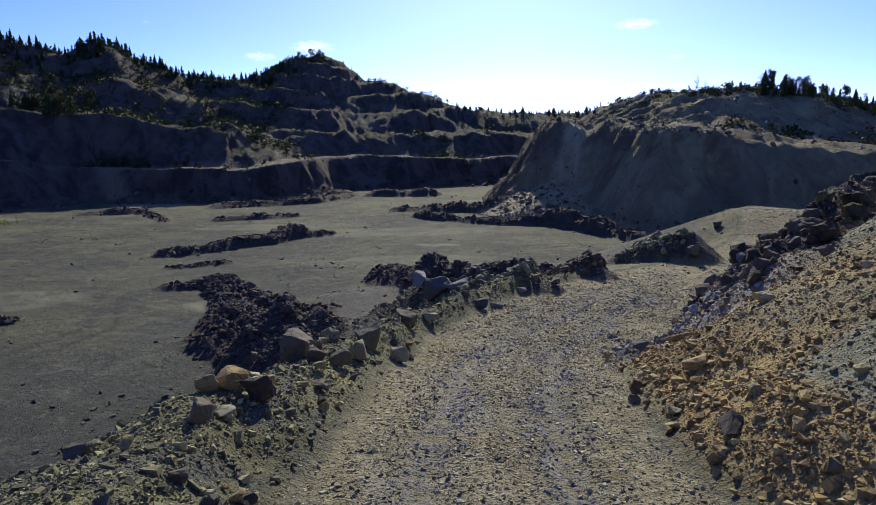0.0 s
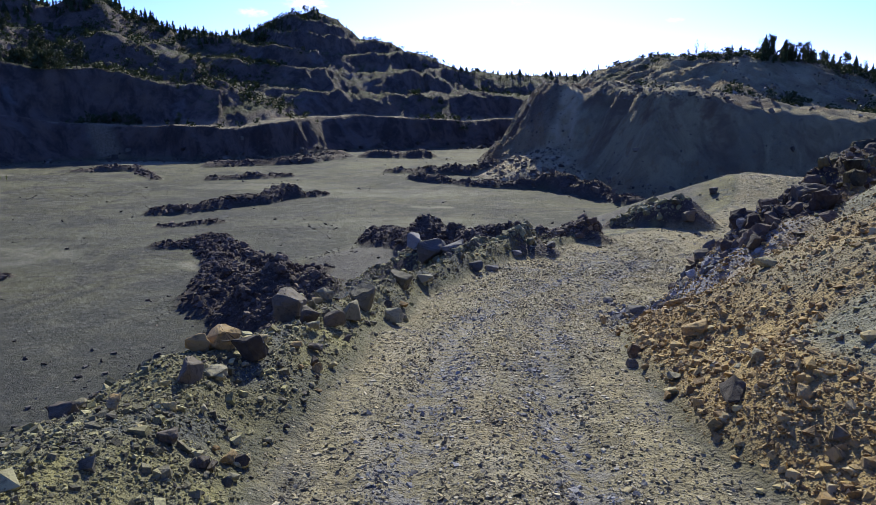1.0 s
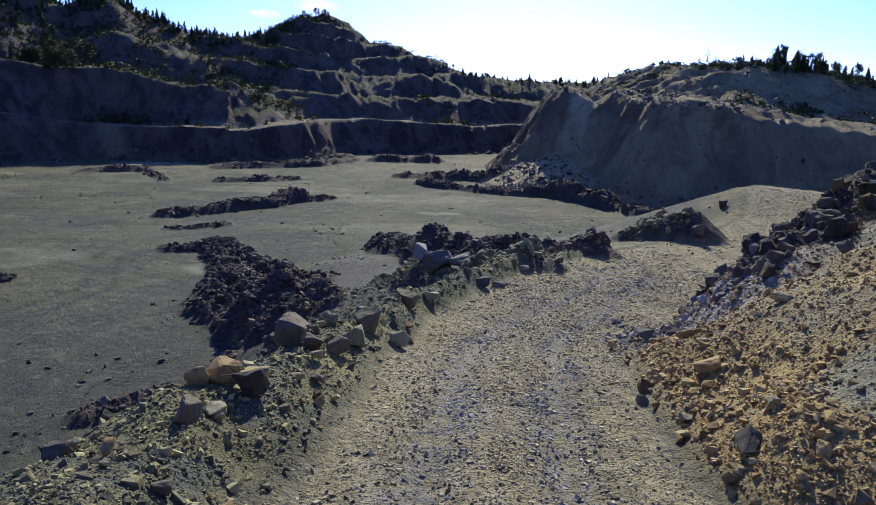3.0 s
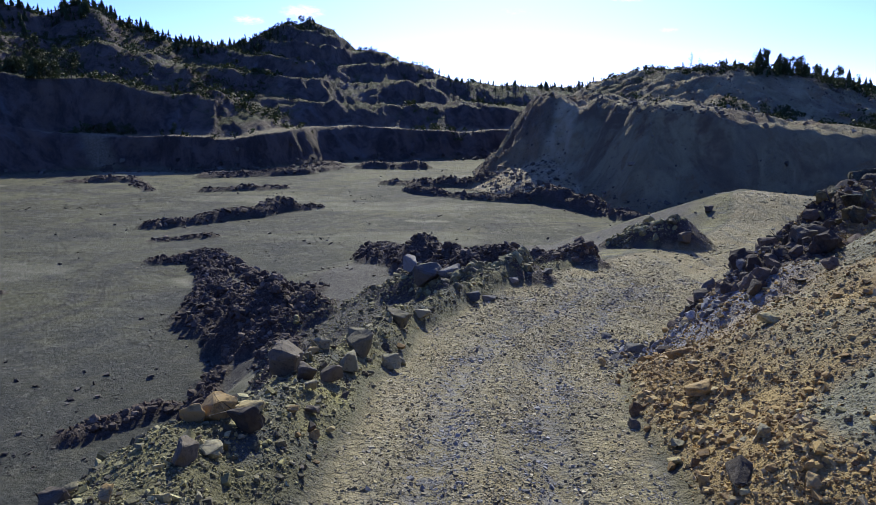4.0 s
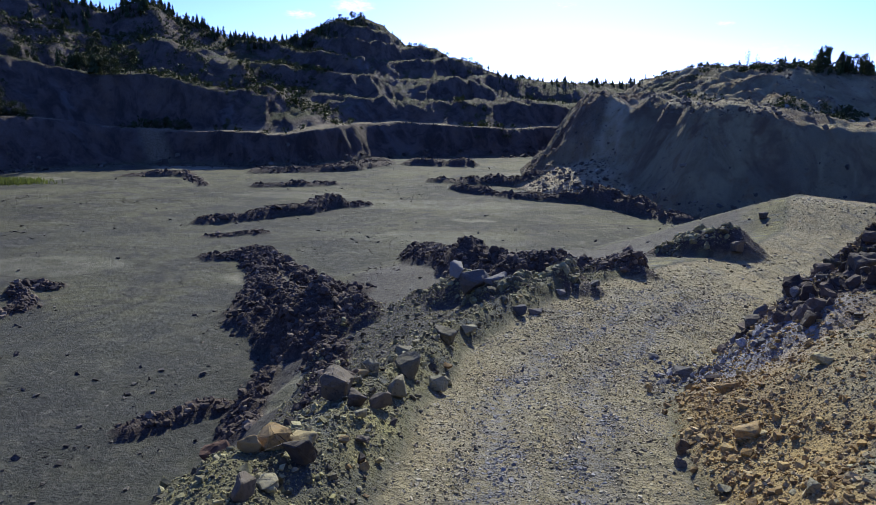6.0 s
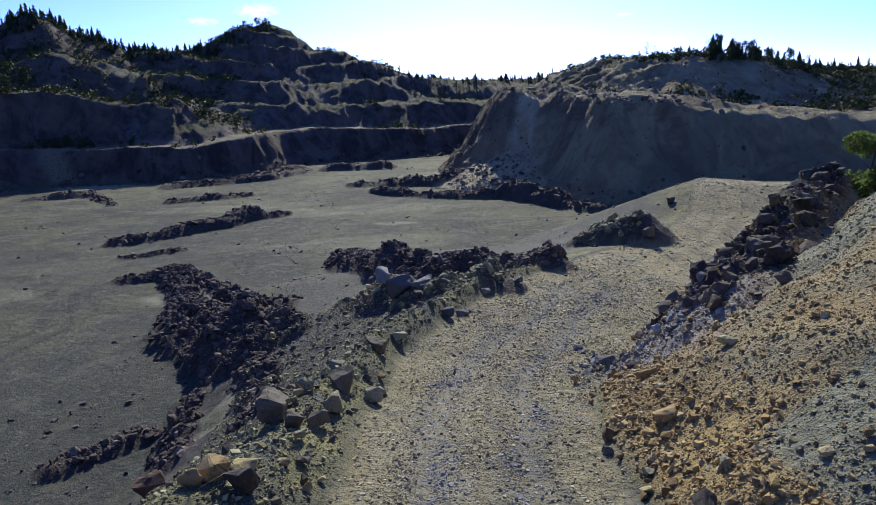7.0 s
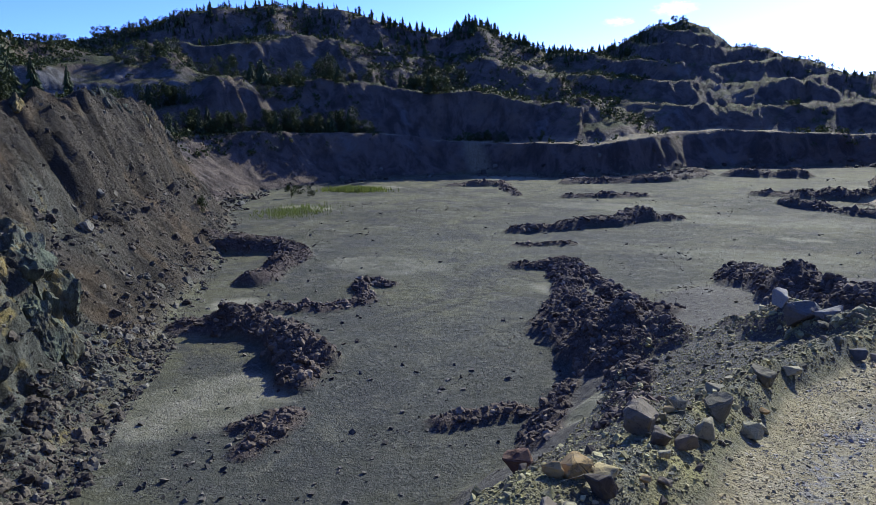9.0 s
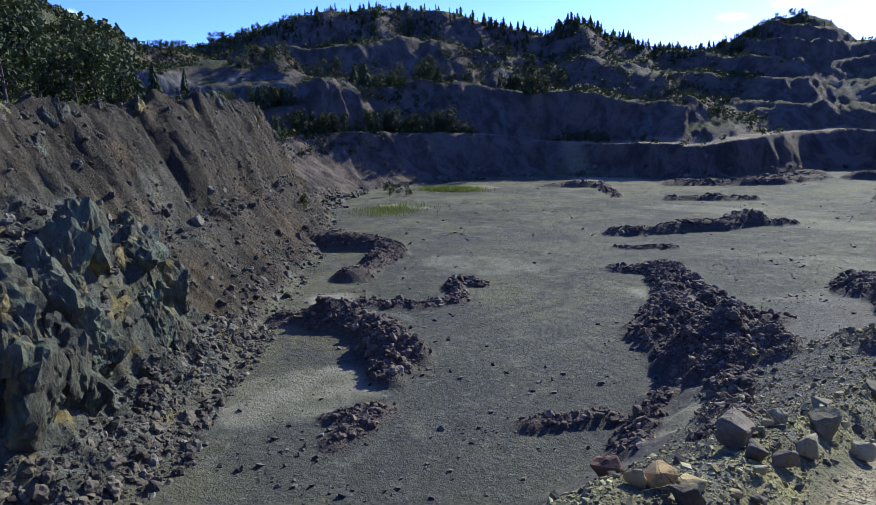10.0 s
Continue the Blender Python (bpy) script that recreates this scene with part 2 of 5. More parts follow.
    col = g.mix(g.attr("chalk"), col, g.mix(g.span(hang, 0.4, 0.6), (0.07, 0.068, 0.066), (0.20, 0.195, 0.185)))
    col = g.mix(g.attr("green"), col, g.mix(g.span(fine, 0.35, 0.65), (0.03, 0.04, 0.014), (0.085, 0.095, 0.032)))
    col = g.mix(g.span(grit, 0.58, 0.74, 0, 0.5), col, g.mix(0.5, col, (0.42, 0.38, 0.30)))
    col = g.mix(g.span(grit, 0.44, 0.28, 0, 0.65), col, (0.028, 0.027, 0.026))
    dust = g.noise(60, 3, 0.7)
    col = g.mix(g.span(dust, 0.46, 0.32, 0, 0.55), col, g.mix(0.65, col, (0.02, 0.02, 0.02)))
    col = g.mix(g.span(dust, 0.58, 0.72, 0, 0.7), col, g.mix(0.4, col, (0.6, 0.56, 0.48)))
    rel = g.math("MULTIPLY", g.noise(0.9, 7, 0.74), g.math("ADD", 0.35, g.math("MAXIMUM", g.math("MAXIMUM", g.attr("wall"), g.attr("cliff")), g.attr("spur"))))
    g.bump(rel, 1.0, 0.8)
    g.bump(fine, 0.7, 0.1)
    g.bump(g.cells(7.0), 0.45, 0.06)
    g.bump(g.cells(19.0), 0.6, 0.035)
    g.bump(g.noise(45, 4, 0.75), 0.5, 0.03)
    return g.colour(col)


def stone_material(name, stops, rand="island", speck=0.4, rough=0.9, patch=None):
    """Broken stone: each piece its own tone out of stops."""
    g = Nodes(name, rough, 0.3)
    tone = g.ramp(g.island() if rand == "island" else g.each(), *stops)
    if patch:
        tone = g.mix(g.span(g.noise(0.3, 4, 0.65), 0.52, 0.66, 0, 0.75), tone, g.mix(g.island(), *patch))
        tone = g.mix(g.span(g.noise(0.8, 4, 0.65), 0.48, 0.32, 0, 0.6), tone, tuple(0.4 * c for c in stops[1][1]))
    tone = g.mix(g.span(g.noise(5.0, 5, 0.7), 0.42, 0.66, 0, speck), tone, (0.30, 0.26, 0.18))
    tone = g.mix(g.span(g.noise(11.0, 4, 0.7), 0.5, 0.3, 0, 0.6), tone, (0.035, 0.033, 0.032))
    g.bump(g.noise(9.0, 6, 0.7), 0.6, 0.05)
    return g.colour(tone)


def leaf_material(name, dark, light, glow=0.35):
    g = Nodes(name, 0.7, 0.2)
    tone = g.mix(g.each(), dark, light)
    tone = g.mix(g.math("MULTIPLY", g.island(), 0.5), tone, light)
    g.colour(tone)
    tr = g.t.nodes.new("ShaderNodeBsdfTranslucent")
    g.put(tr.inputs["Color"], tone)
    mx = g.t.nodes.new("ShaderNodeMixShader")
    mx.inputs[0].default_value = glow
    out = g.t.nodes["Material Output"]
    g.t.links.new(g.b.outputs[0], mx.inputs[1])
    g.t.links.new(tr.outputs[0], mx.inputs[2])
    g.t.links.new(mx.outputs[0], out.inputs[0])
    return g.m


GROUND = ground_material()
GRAVEL = stone_material("crushed_stone", [(0.0, (0.05, 0.043, 0.03)), (0.35, (0.235, 0.20, 0.115)), (0.7, (0.46, 0.38, 0.19)), (1.0, (0.62, 0.55, 0.38))], patch=((0.14, 0.145, 0.15), (0.31, 0.31, 0.315)))
OCHRE = stone_material("ochre_rubble", [(0.0, (0.12, 0.07, 0.028)), (0.35, (0.34, 0.21, 0.062)), (0.75, (0.50, 0.35, 0.12)), (1.0, (0.58, 0.47, 0.25))], patch=((0.22, 0.15, 0.06), (0.40, 0.30, 0.14)))
BERMSTONE = stone_material("berm_stone", [(0.0, (0.055, 0.05, 0.037)), (0.4, (0.17, 0.155, 0.08)), (0.75, (0.33, 0.30, 0.115)), (1.0, (0.47, 0.43, 0.22))], patch=((0.20, 0.17, 0.06), (0.36, 0.32, 0.13)))
SPOIL = stone_material("dark_spoil", [(0.0, (0.05, 0.037, 0.031)), (0.5, (0.10, 0.076, 0.06)), (0.88, (0.16, 0.122, 0.09)), (1.0, (0.28, 0.225, 0.16))], speck=0.15, rough=1.0)
TALUS = stone_material("cliff_talus", [(0.0, (0.03, 0.024, 0.02)), (0.4, (0.065, 0.052, 0.04)), (0.8, (0.115, 0.097, 0.07)), (1.0, (0.19, 0.18, 0.14))], speck=0.2, patch=((0.09, 0.095, 0.07), (0.17, 0.17, 0.125)))
def crag_material():
    """Jointed cliff rock: grey-green and brown, stained ochre in patches, dark in its cracks."""
    g = Nodes("crag_rock", 0.92, 0.25)
    tone = g.ramp(g.each(), (0.0, (0.045, 0.04, 0.03)), (0.5, (0.075, 0.076, 0.055)), (1.0, (0.115, 0.115, 0.088)))
    tone = g.mix(g.span(g.noise(0.5, 5, 0.7), 0.42, 0.64, 0, 0.85), tone, (0.145, 0.17, 0.115))
    tone = g.mix(g.span(g.noise(0.28, 4, 0.65, warp=0.5), 0.53, 0.64, 0, 0.85), tone, (0.27, 0.2, 0.068))
    tone = g.mix(g.span(g.noise(0.9, 5, 0.72, (1, 1, 0.3)), 0.5, 0.34, 0, 0.85), tone, (0.026, 0.022, 0.019))
    tone = g.mix(g.span(g.noise(6.0, 5, 0.75), 0.56, 0.7, 0, 0.5), tone, (0.21, 0.2, 0.15))
    g.bump(g.noise(1.6, 6, 0.72, (1, 1, 0.5)), 0.9, 0.5)
    g.bump(g.cells(2.2, "Distance", "DISTANCE_TO_EDGE"), 0.4, 0.12)
    g.bump(g.noise(9.0, 6, 0.75), 0.8, 0.07)
    return g.colour(tone)


CRAG = crag_material()
BLUECHIP = stone_material("blue_chips", [(0.0, (0.09, 0.088, 0.084)), (0.6, (0.215, 0.21, 0.2)), (1.0, (0.37, 0.36, 0.34))], speck=0.1)
PEBBLE = stone_material("floor_pebbles", [(0.0, (0.03, 0.028, 0.03)), (0.6, (0.075, 0.068, 0.06)), (1.0, (0.20, 0.18, 0.15))], speck=0.2)
GREY_ROCK = stone_material("grey_boulder", [(0.0, (0.14, 0.125, 0.075)), (0.5, (0.25, 0.225, 0.13)), (1.0, (0.38, 0.345, 0.20))], "each", 0.35)
DARK_ROCK = stone_material("dark_boulder", [(0.0, (0.055, 0.043, 0.031)), (0.6, (0.105, 0.084, 0.06)), (1.0, (0.18, 0.15, 0.105))], "each", 0.15)
BLUE_ROCK = stone_material("blue_grey_boulder", [(0.0, (0.11, 0.105, 0.095)), (0.6, (0.20, 0.187, 0.165)), (1.0, (0.30, 0.28, 0.245))], "each", 0.15)
YELLOW_ROCK = stone_material("yellow_boulder", [(0.0, (0.26, 0.16, 0.055)), (0.6, (0.42, 0.29, 0.11)), (1.0, (0.50, 0.43, 0.20))], "each", 0.3)
RUST_ROCK = stone_material("rust_boulder", [(0.0, (0.085, 0.042, 0.028)), (1.0, (0.13, 0.068, 0.042))], "each", 0.15)
NEEDLES = leaf_material("needles", (0.026, 0.04, 0.018), (0.062, 0.085, 0.032), 0.2)
LEAVES = leaf_material("leaves", (0.02, 0.031, 0.012), (0.052, 0.068, 0.022), 0.12)
FRESH = leaf_material("fresh_leaves", (0.06, 0.095, 0.02), (0.13, 0.17, 0.04), 0.45)
GRASSBLADE = leaf_material("grass_blades", (0.07, 0.10, 0.025), (0.16, 0.19, 0.05), 0.4)
bark = Nodes("bark", 0.9, 0.2)
bark.bump(bark.noise(14, 4, 0.7, (1, 1, 0.2)), 0.6, 0.03)
BARK = bark.colour(bark.mix(bark.noise(6, 4, 0.6, (1, 1, 0.25)), (0.045, 0.034, 0.026), (0.13, 0.105, 0.085)))

# ---- the lie of the land ----
def lattice(ix, iy, seed):
    n = (ix * 374761393 + iy * 668265263 + seed * 974634777) & 0x7FFFFFFF
    n = ((n ^ (n >> 13)) * 1274126177) & 0x7FFFFFFF
    return ((n ^ (n >> 16)) & 0xFFFF) / 65535.0


def vnoise(x, y, seed=0):
    """Smooth value noise, -1 to 1."""
    ix, iy = np.floor(x).astype(np.int64), np.floor(y).astype(np.int64)
    fx, fy = x - ix, y - iy
    fx, fy = fx * fx * (3 - 2 * fx), fy * fy * (3 - 2 * fy)
    a, b = lattice(ix, iy, seed), lattice(ix + 1, iy, seed)
    c, d = lattice(ix, iy + 1, seed), lattice(ix + 1, iy + 1, seed)
    return 2 * ((a * (1 - fx) + b * fx) * (1 - fy) + (c * (1 - fx) + d * fx) * fy) - 1


def fbm(x, y, size, octaves=4, seed=0, gain=0.5):
    total, amp, norm = 0.0, 1.0, 0.0
    for k in range(octaves):
        total = total + amp * vnoise(x / size * 2 ** k + 17.3 * k, y / size * 2 ** k - 9.1 * k, seed + k)
        norm += amp
        amp *= gain
    return total / norm


def ridged(x, y, size, octaves=4, seed=0):
    total, amp, norm = 0.0, 1.0, 0.0
    for k in range(octaves):
        total = total + amp * (1 - 2 * np.abs(vnoise(x / size * 2 ** k + 5.7 * k, y / size * 2 ** k + 3.3 * k, seed + k)))
        norm += amp
        amp *= 0.55
    return total / norm


def sstep(a, b, v):
    t = np.clip((v - a) / (b - a), 0, 1)
    return t * t * (3 - 2 * t)


def along(line, x, y):
    """For points: distance to a polyline, the running vertex number of the nearest place, and the side (right of it is +1)."""
    best = np.full(np.shape(x), 1e18)
    num, side = np.zeros(np.shape(x)), np.ones(np.shape(x))
    for k in range(len(line) - 1):
        (ax, ay), (bx, by) = line[k][:2], line[k + 1][:2]
        dx, dy = bx - ax, by - ay
        t = np.clip(((x - ax) * dx + (y - ay) * dy) / (dx * dx + dy * dy), 0, 1)
        d2 = (x - ax - t * dx) ** 2 + (y - ay - t * dy) ** 2
        near = d2 < best
        best = np.where(near, d2, best)
        num = np.where(near, k + t, num)
        side = np.where(near, np.where((x - ax) * dy - (y - ay) * dx > 0, 1.0, -1.0), side)
    return np.sqrt(best), num, side


def column(line, num, c):
    return np.interp(num, np.arange(len(line)), [v[c] for v in line])


# haul road: x, y, z, half width, berm width, slope of its left side
ROAD = [(0.5, -60, 17.0, 2.6, 4.0, 0.85), (0.6, 0, 12.7, 2.6, 3.5, 0.85), (0.7, 9, 11.4, 2.5, 2.8, 0.85), (1.2, 13, 10.9, 2.5, 1.9, 0.85),
        (1.8, 17, 10.0, 2.6, 1.6, 0.8), (3.0, 21, 9.3, 3.2, 1.5, 0.7), (5.2, 25, 8.8, 4.0, 1.4, 0.6), (7.4, 29.5, 8.3, 4.0, 1.4, 0.45),
        (10.4, 34.5, 7.7, 4.0, 1.0, 0.3), (16.4, 43, 6.6, 4.2, 0.5, 0.2), (23.6, 50.5, 5.9, 4.0, 0.5, 0.16), (29.4, 58.5, 6.2, 3.8, 0.5, 0.3),
        (33.4, 66, 7.7, 4.2, 1.0, 0.4), (38, 72, 7.1, 5.0, 1.0, 0.4), (48, 79, 5.2, 5.0, 1.0, 0.4), (70, 88, 3.2, 6.0, 1.0, 0.4), (140, 100, 3.0, 6.0, 1.0, 0.4)]
# foot of the pit's walls: x, y, height of the first wall, its run, bench width
PIT = [(-17, -60, 17, 14, 60), (-24.5, -8, 17, 14, 60), (-28.6, 12, 16.6, 14.5, 60), (-31.5, 19, 16.8, 15, 60), (-38, 27.4, 17.4, 17, 60), (-42, 33.5, 17.8, 18, 55),
       (-49, 41, 18, 19, 50), (-55, 50, 18.3, 20, 45), (-69, 69, 19.8, 16, 40), (-84, 86, 18.5, 11, 30), (-101, 98, 12, 12, 14),
       (-107, 120, 12, 12, 12), (-100, 144, 10.5, 8, 14), (-79, 163, 8.8, 5, 15), (-62, 163, 8.6, 5, 16), (-49, 163, 8.4, 5, 16), (-39, 168, 8.4, 5, 17),
       (-31, 176, 8.8, 6, 17), (-24, 190, 8.6, 6, 16), (-10, 196, 8.2, 6, 16), (12, 200, 7.6, 6, 16), (40, 215, 7.4, 6, 16), (120, 235, 7.4, 6, 16), (220, 240, 8, 8, 16)]
# the skyline's height by its bearing from the road
SKY = [(-180, 22), (-90, 50), (-66, 60), (-62, 50), (-57.5, 39), (-52, 43), (-47, 50), (-41, 54), (-34.5, 53), (-32.5, 50), (-29.5, 43), (-27.2, 41), (-25.6, 44.5),
       (-23.8, 46.5), (-22.6, 42), (-19.5, 36), (-16.2, 34.5), (-13.5, 36), (-12, 40.5), (-9.1, 44.5), (-7.3, 41), (-5.7, 34.5), (-3.4, 33), (-1.7, 28), (0.5, 25.5), (2.3, 22), (5.5, 20.3), (14, 21), (60, 22), (180, 22)]
# the spur of hillside on the right: its foot
SPUR = [(9.5, 147), (12, 139), (19, 130), (25, 121), (27, 106), (34, 101.5), (44, 105), (55, 104), (68, 104), (90, 106), (150, 118), (260, 150), (260, 330), (60, 330), (32, 240), (17, 196), (10.5, 165), (9.5, 147)]
# the sandy gully down its corner
GULLY = [(18.5, 128), (24.5, 135), (31, 144), (36, 149)]


def inside(poly, x, y):
    c = np.zeros(np.shape(x), bool)
    for (ax, ay), (bx, by) in zip(poly[:-1], poly[1:]):
        cross = (ay > y) != (by > y)
        with np.errstate(divide="ignore", invalid="ignore"):
            c ^= cross & (x < (bx - ax) * (y - ay) / (by - ay + 1e-12) + ax)
    return c


# heaps of dark spoil: lines of x, y, half width, height
HEAPS = dict(
    far_row=[(-36, 91, 1.8, 0.7), (-31, 95, 2.2, 1.0), (-26, 101, 2.4, 1.3), (-22, 107, 2.4, 1.8), (-17, 109, 1.4, 0.5)],
    short_row=[(-32, 82, 1.0, 0.3), (-26, 85, 1.0, 0.4)],
    long_heap=[(-27, 71, 1.6, 0.6), (-23.6, 72, 2.7, 1.0), (-21, 67, 1.5, 0.6), (-19, 61.5, 1.4, 0.6), (-17, 56, 3.6, 1.5), (-14.3, 51, 4.0, 1.6), (-11.8, 46, 3.0, 1.4), (-10.2, 41, 2.0, 1.0)],
    berm_foot_heap=[(-11, 50, 1.6, 0.7), (-8.2, 46.5, 2.2, 1.0), (-7.6, 43, 1.6, 0.8)],
    slope_foot_heap=[(-9.6, 41, 1.7, 0.5), (-7.8, 35.5, 1.3, 0.5), (-6.6, 29.5, 1.3, 0.5), (-5.4, 25, 1.1, 0.4)],
    side_row=[(-21, 72, 1.0, 0.4), (-15.5, 63, 1.3, 0.6), (-10, 54, 2.0, 0.9)],
    road_heap=[(-6, 73, 2.2, 0.9), (-3.8, 66, 3.0, 1.6), (-0.6, 57, 2.8, 1.6), (2.2, 50, 2.2, 1.4), (5.4, 47, 2.0, 1.5), (8.0, 41.5, 1.6, 1.1), (9.2, 38.8, 1.0, 0.6)],
    rubble_heap=[(-2.4, 46, 2.0, 0.9), (0.2, 39, 2.2, 1.2), (2.6, 35.5, 2.0, 1.0), (4.8, 33, 1.2, 0.7)],
    fork_heap=[(14.4, 52.5, 1.6, 0.7), (16.2, 51.5, 2.4, 1.4), (18.0, 51, 2.8, 1.9), (19.6, 52, 1.8, 1.2)],
    spur_row=[(-3, 128, 2.0, 0.8), (6, 120, 2.2, 1.0), (13, 117, 2.4, 1.3), (20, 117, 3.0, 2.4), (25, 106, 2.2, 2.0), (29, 99, 1.8, 1.0)],
    back_row=[(-8, 140, 2.0, 0.8), (2, 138, 3.0, 1.6), (10, 136, 3.0, 1.8)],
    end_row=[(-14, 172, 3.0, 1.2), (-2, 170, 3.0, 1.4)],
    foot_row=[(-46, 150, 3.0, 0.9), (-38, 152, 3.0, 1.1), (-28, 158, 4.0, 1.2), (-24, 172, 4.0, 1.4)],
    strip_row=[(-40, 128, 1.6, 0.5), (-32, 131, 1.8, 0.7), (-27, 133, 1.2, 0.5)],
    bay_heap=[(-45, 40, 2.0, 1.0), (-40, 42, 2.2, 1.5), (-35, 41, 2.2, 1.5), (-31, 37.5, 2.4, 1.9), (-29, 34, 1.6, 1.0)],
    bay_row=[(-28, 27.5, 0.8, 0.4), (-26.3, 30, 1.2, 0.6), (-25.5, 25.5, 1.0, 0.4)],
    foot_heap=[(-66, 67, 3.0, 1.6), (-58, 69, 2.2, 1.3), (-54, 64, 2.2, 1.1), (-51, 55, 2.2, 1.0)],
    wall_row=[(-43, 47.5, 1.2, 0.5), (-38, 49.5, 1.4, 0.5), (-36, 53, 1.2, 0.5), (-40, 58, 1.0, 0.5), (-37, 59, 0.8, 0.3)],
    floor_row=[(-17.6, 33, 0.9, 0.4), (-14.5, 36.5, 1.2, 0.5)],
    slope_heap=[(-12.3, 38, 1.4, 0.5), (-12, 34, 1.2, 0.5), (-11, 30.5, 1.0, 0.4)],
    corner_row=[(-70, 140, 2.4, 1.0), (-60, 143, 2.0, 0.8), (-50, 128, 1.0, 0.4)])


# the dark outcrop along the top of the bank: x, y, height
OUTCROP = [(7.4, 17.5, 0.3), (9.0, 19.2, 1.0), (11.2, 21.8, 1.5), (14.4, 25.6, 1.7), (18.8, 30.6, 1.8), (23, 35.5, 1.0)]
PIT_RING = [v[:2] for v in PIT] + [(220, -60), (-14, -60)]


def arc(line):
    return np.concatenate([[0], np.cumsum([math.dist(p[:2], q[:2]) for p, q in zip(line[:-1], line[1:])])])


PIT_ARC, SPUR_ARC = arc(PIT), arc(SPUR)


def land(x, y):
    """Height of the ground and the masks of its kinds, for arrays of places."""
    x, y = np.asarray(x, float), np.asarray(y, float)
    far = np.hypot(x, y)
    az = np.degrees(np.arctan2(x, y))
    # pit floor and terraced walls
    d, n, _ = along(PIT, x, y)
    d = np.where(inside(PIT_RING, x, y), -d, d)
    s = np.interp(n, np.arange(len(PIT)), PIT_ARC)
    near_wall = sstep(10.3, 8.8, n)
    flute = ridged(s, d * 0.16, 9.0, 4, 12)
    wob = 2.6 * fbm(x, y, 24, 4, 11) + 1.5 * flute + 1.1 * ridged(s, d * 0.3, 4.2, 3, 13)
    dw = d + wob * np.where(near_wall > 0.5, 0.9, 0.9) * sstep(-2, 5, d)
    h1, run, bench = column(PIT, n, 2), column(PIT, n, 3), column(PIT, n, 4)
    h1 = h1 * (1 + 0.24 * fbm(s, s * 0, 30, 4, 15) * (1 - near_wall))
    run = run * (1 + (1 - near_wall) * (0.5 + 0.9 * fbm(s, s * 0, 26, 3, 17)))
    top = np.interp(az, [a for a, _ in SKY], [z for _, z in SKY])
    floor = 0.26 * fbm(x, y, 18, 4, 3) + 0.10 * fbm(x, y, 4.5, 3, 4) + 0.05 * fbm(x, y, 1.6, 2, 5)
    t1 = np.clip(dw / run, 0, 1)
    slump = sstep(-0.1, 0.35, fbm(s, s * 0, 26, 3, 17))   # stretches where the wall has slid into a slope
    face_far = (1 - slump) * np.interp(t1, [0, 0.35, 0.9, 1], [0, 0.22, 0.94, 1]) + slump * np.interp(t1, [0, 0.5, 0.8, 1], [0, 0.42, 0.8, 1])
    ledge = 0.06 * fbm(s, d * 0, 14, 2, 14)
    butt = sstep(5.4, 4.2, n) * sstep(1.8, 2.6, n)  # the grey buttress stands only in the nearer stretch
    face_near = butt * np.interp(t1 + ledge, [0, 0.16, 0.26, 0.31, 0.4, 0.52, 0.64, 0.92, 1.06], [0, 0.07, 0.15, 0.36, 0.55, 0.6, 0.68, 0.97, 1]) \
        + (1 - butt) * np.interp(t1 + ledge, [0, 0.25, 0.42, 0.56, 0.66, 0.9, 1.06], [0, 0.14, 0.32, 0.4, 0.62, 0.96, 1])
    wall = h1 * (near_wall * face_near + (1 - near_wall) * face_far)
    span = np.maximum(285 - (far - d), 60) * 0.95
    t2 = np.clip((dw - run - 0.5 * bench) / np.maximum(span - run - bench * 0.5, 20), 0, 1)
    # benches lie nearly level, so a higher hill has more of them
    lift = np.maximum(top - h1, 4)
    steps = lift / (np.interp(az, [-62, -50, -25, -19, -6, 5], [9.6, 13.2, 13.2, 8.0, 6.6, 6.6]) + 0.8 * np.sin(az * 0.31 + 1))
    q = np.maximum((t2 + 0.11 * fbm(x, y, 48, 4, 21) * np.clip(4 * t2 * (1 - t2), 0, 1)) * steps + 0.45 * fbm(s, s * 0, 45, 4, 24) * sstep(0, 0.15, t2) * sstep(1, 0.85, t2), 0)
    fr = q - np.floor(q)
    cut = np.clip(0.55 + 0.6 * fbm(x, y, 26, 3, 22), 0.22, 0.95)
    stair = (np.floor(q) + np.where(fr < cut, fr / cut, 1.0)) / steps
    scree = sstep(-0.05, 0.3, fbm(x, y, 34, 3, 23))
    stair = np.where(t2 >= 1, 1.0, np.minimum((1 - 0.22 * scree) * stair + 0.22 * scree * t2, 1.0))
    rough = (0.9 * ridged(s, d * 0.12, 9, 5, 31) + 1.0 * ridged(s, d * 0.2, 5, 4, 33) + 0.8 * ridged(x, y, 3.4, 3, 32) + 0.5 * fbm(x, y, 14, 3, 34)) * np.clip(6 * t2, 0, 1) * np.clip(7 * (1.02 - t2), 0.15, 1)
    upper = (top - h1) * stair + rough
    upper = upper + 6.0 * sstep(191, 195, far + 2 * flute) * sstep(250, 215, far) * sstep(-61, -59, az) * sstep(-45, -48, az)
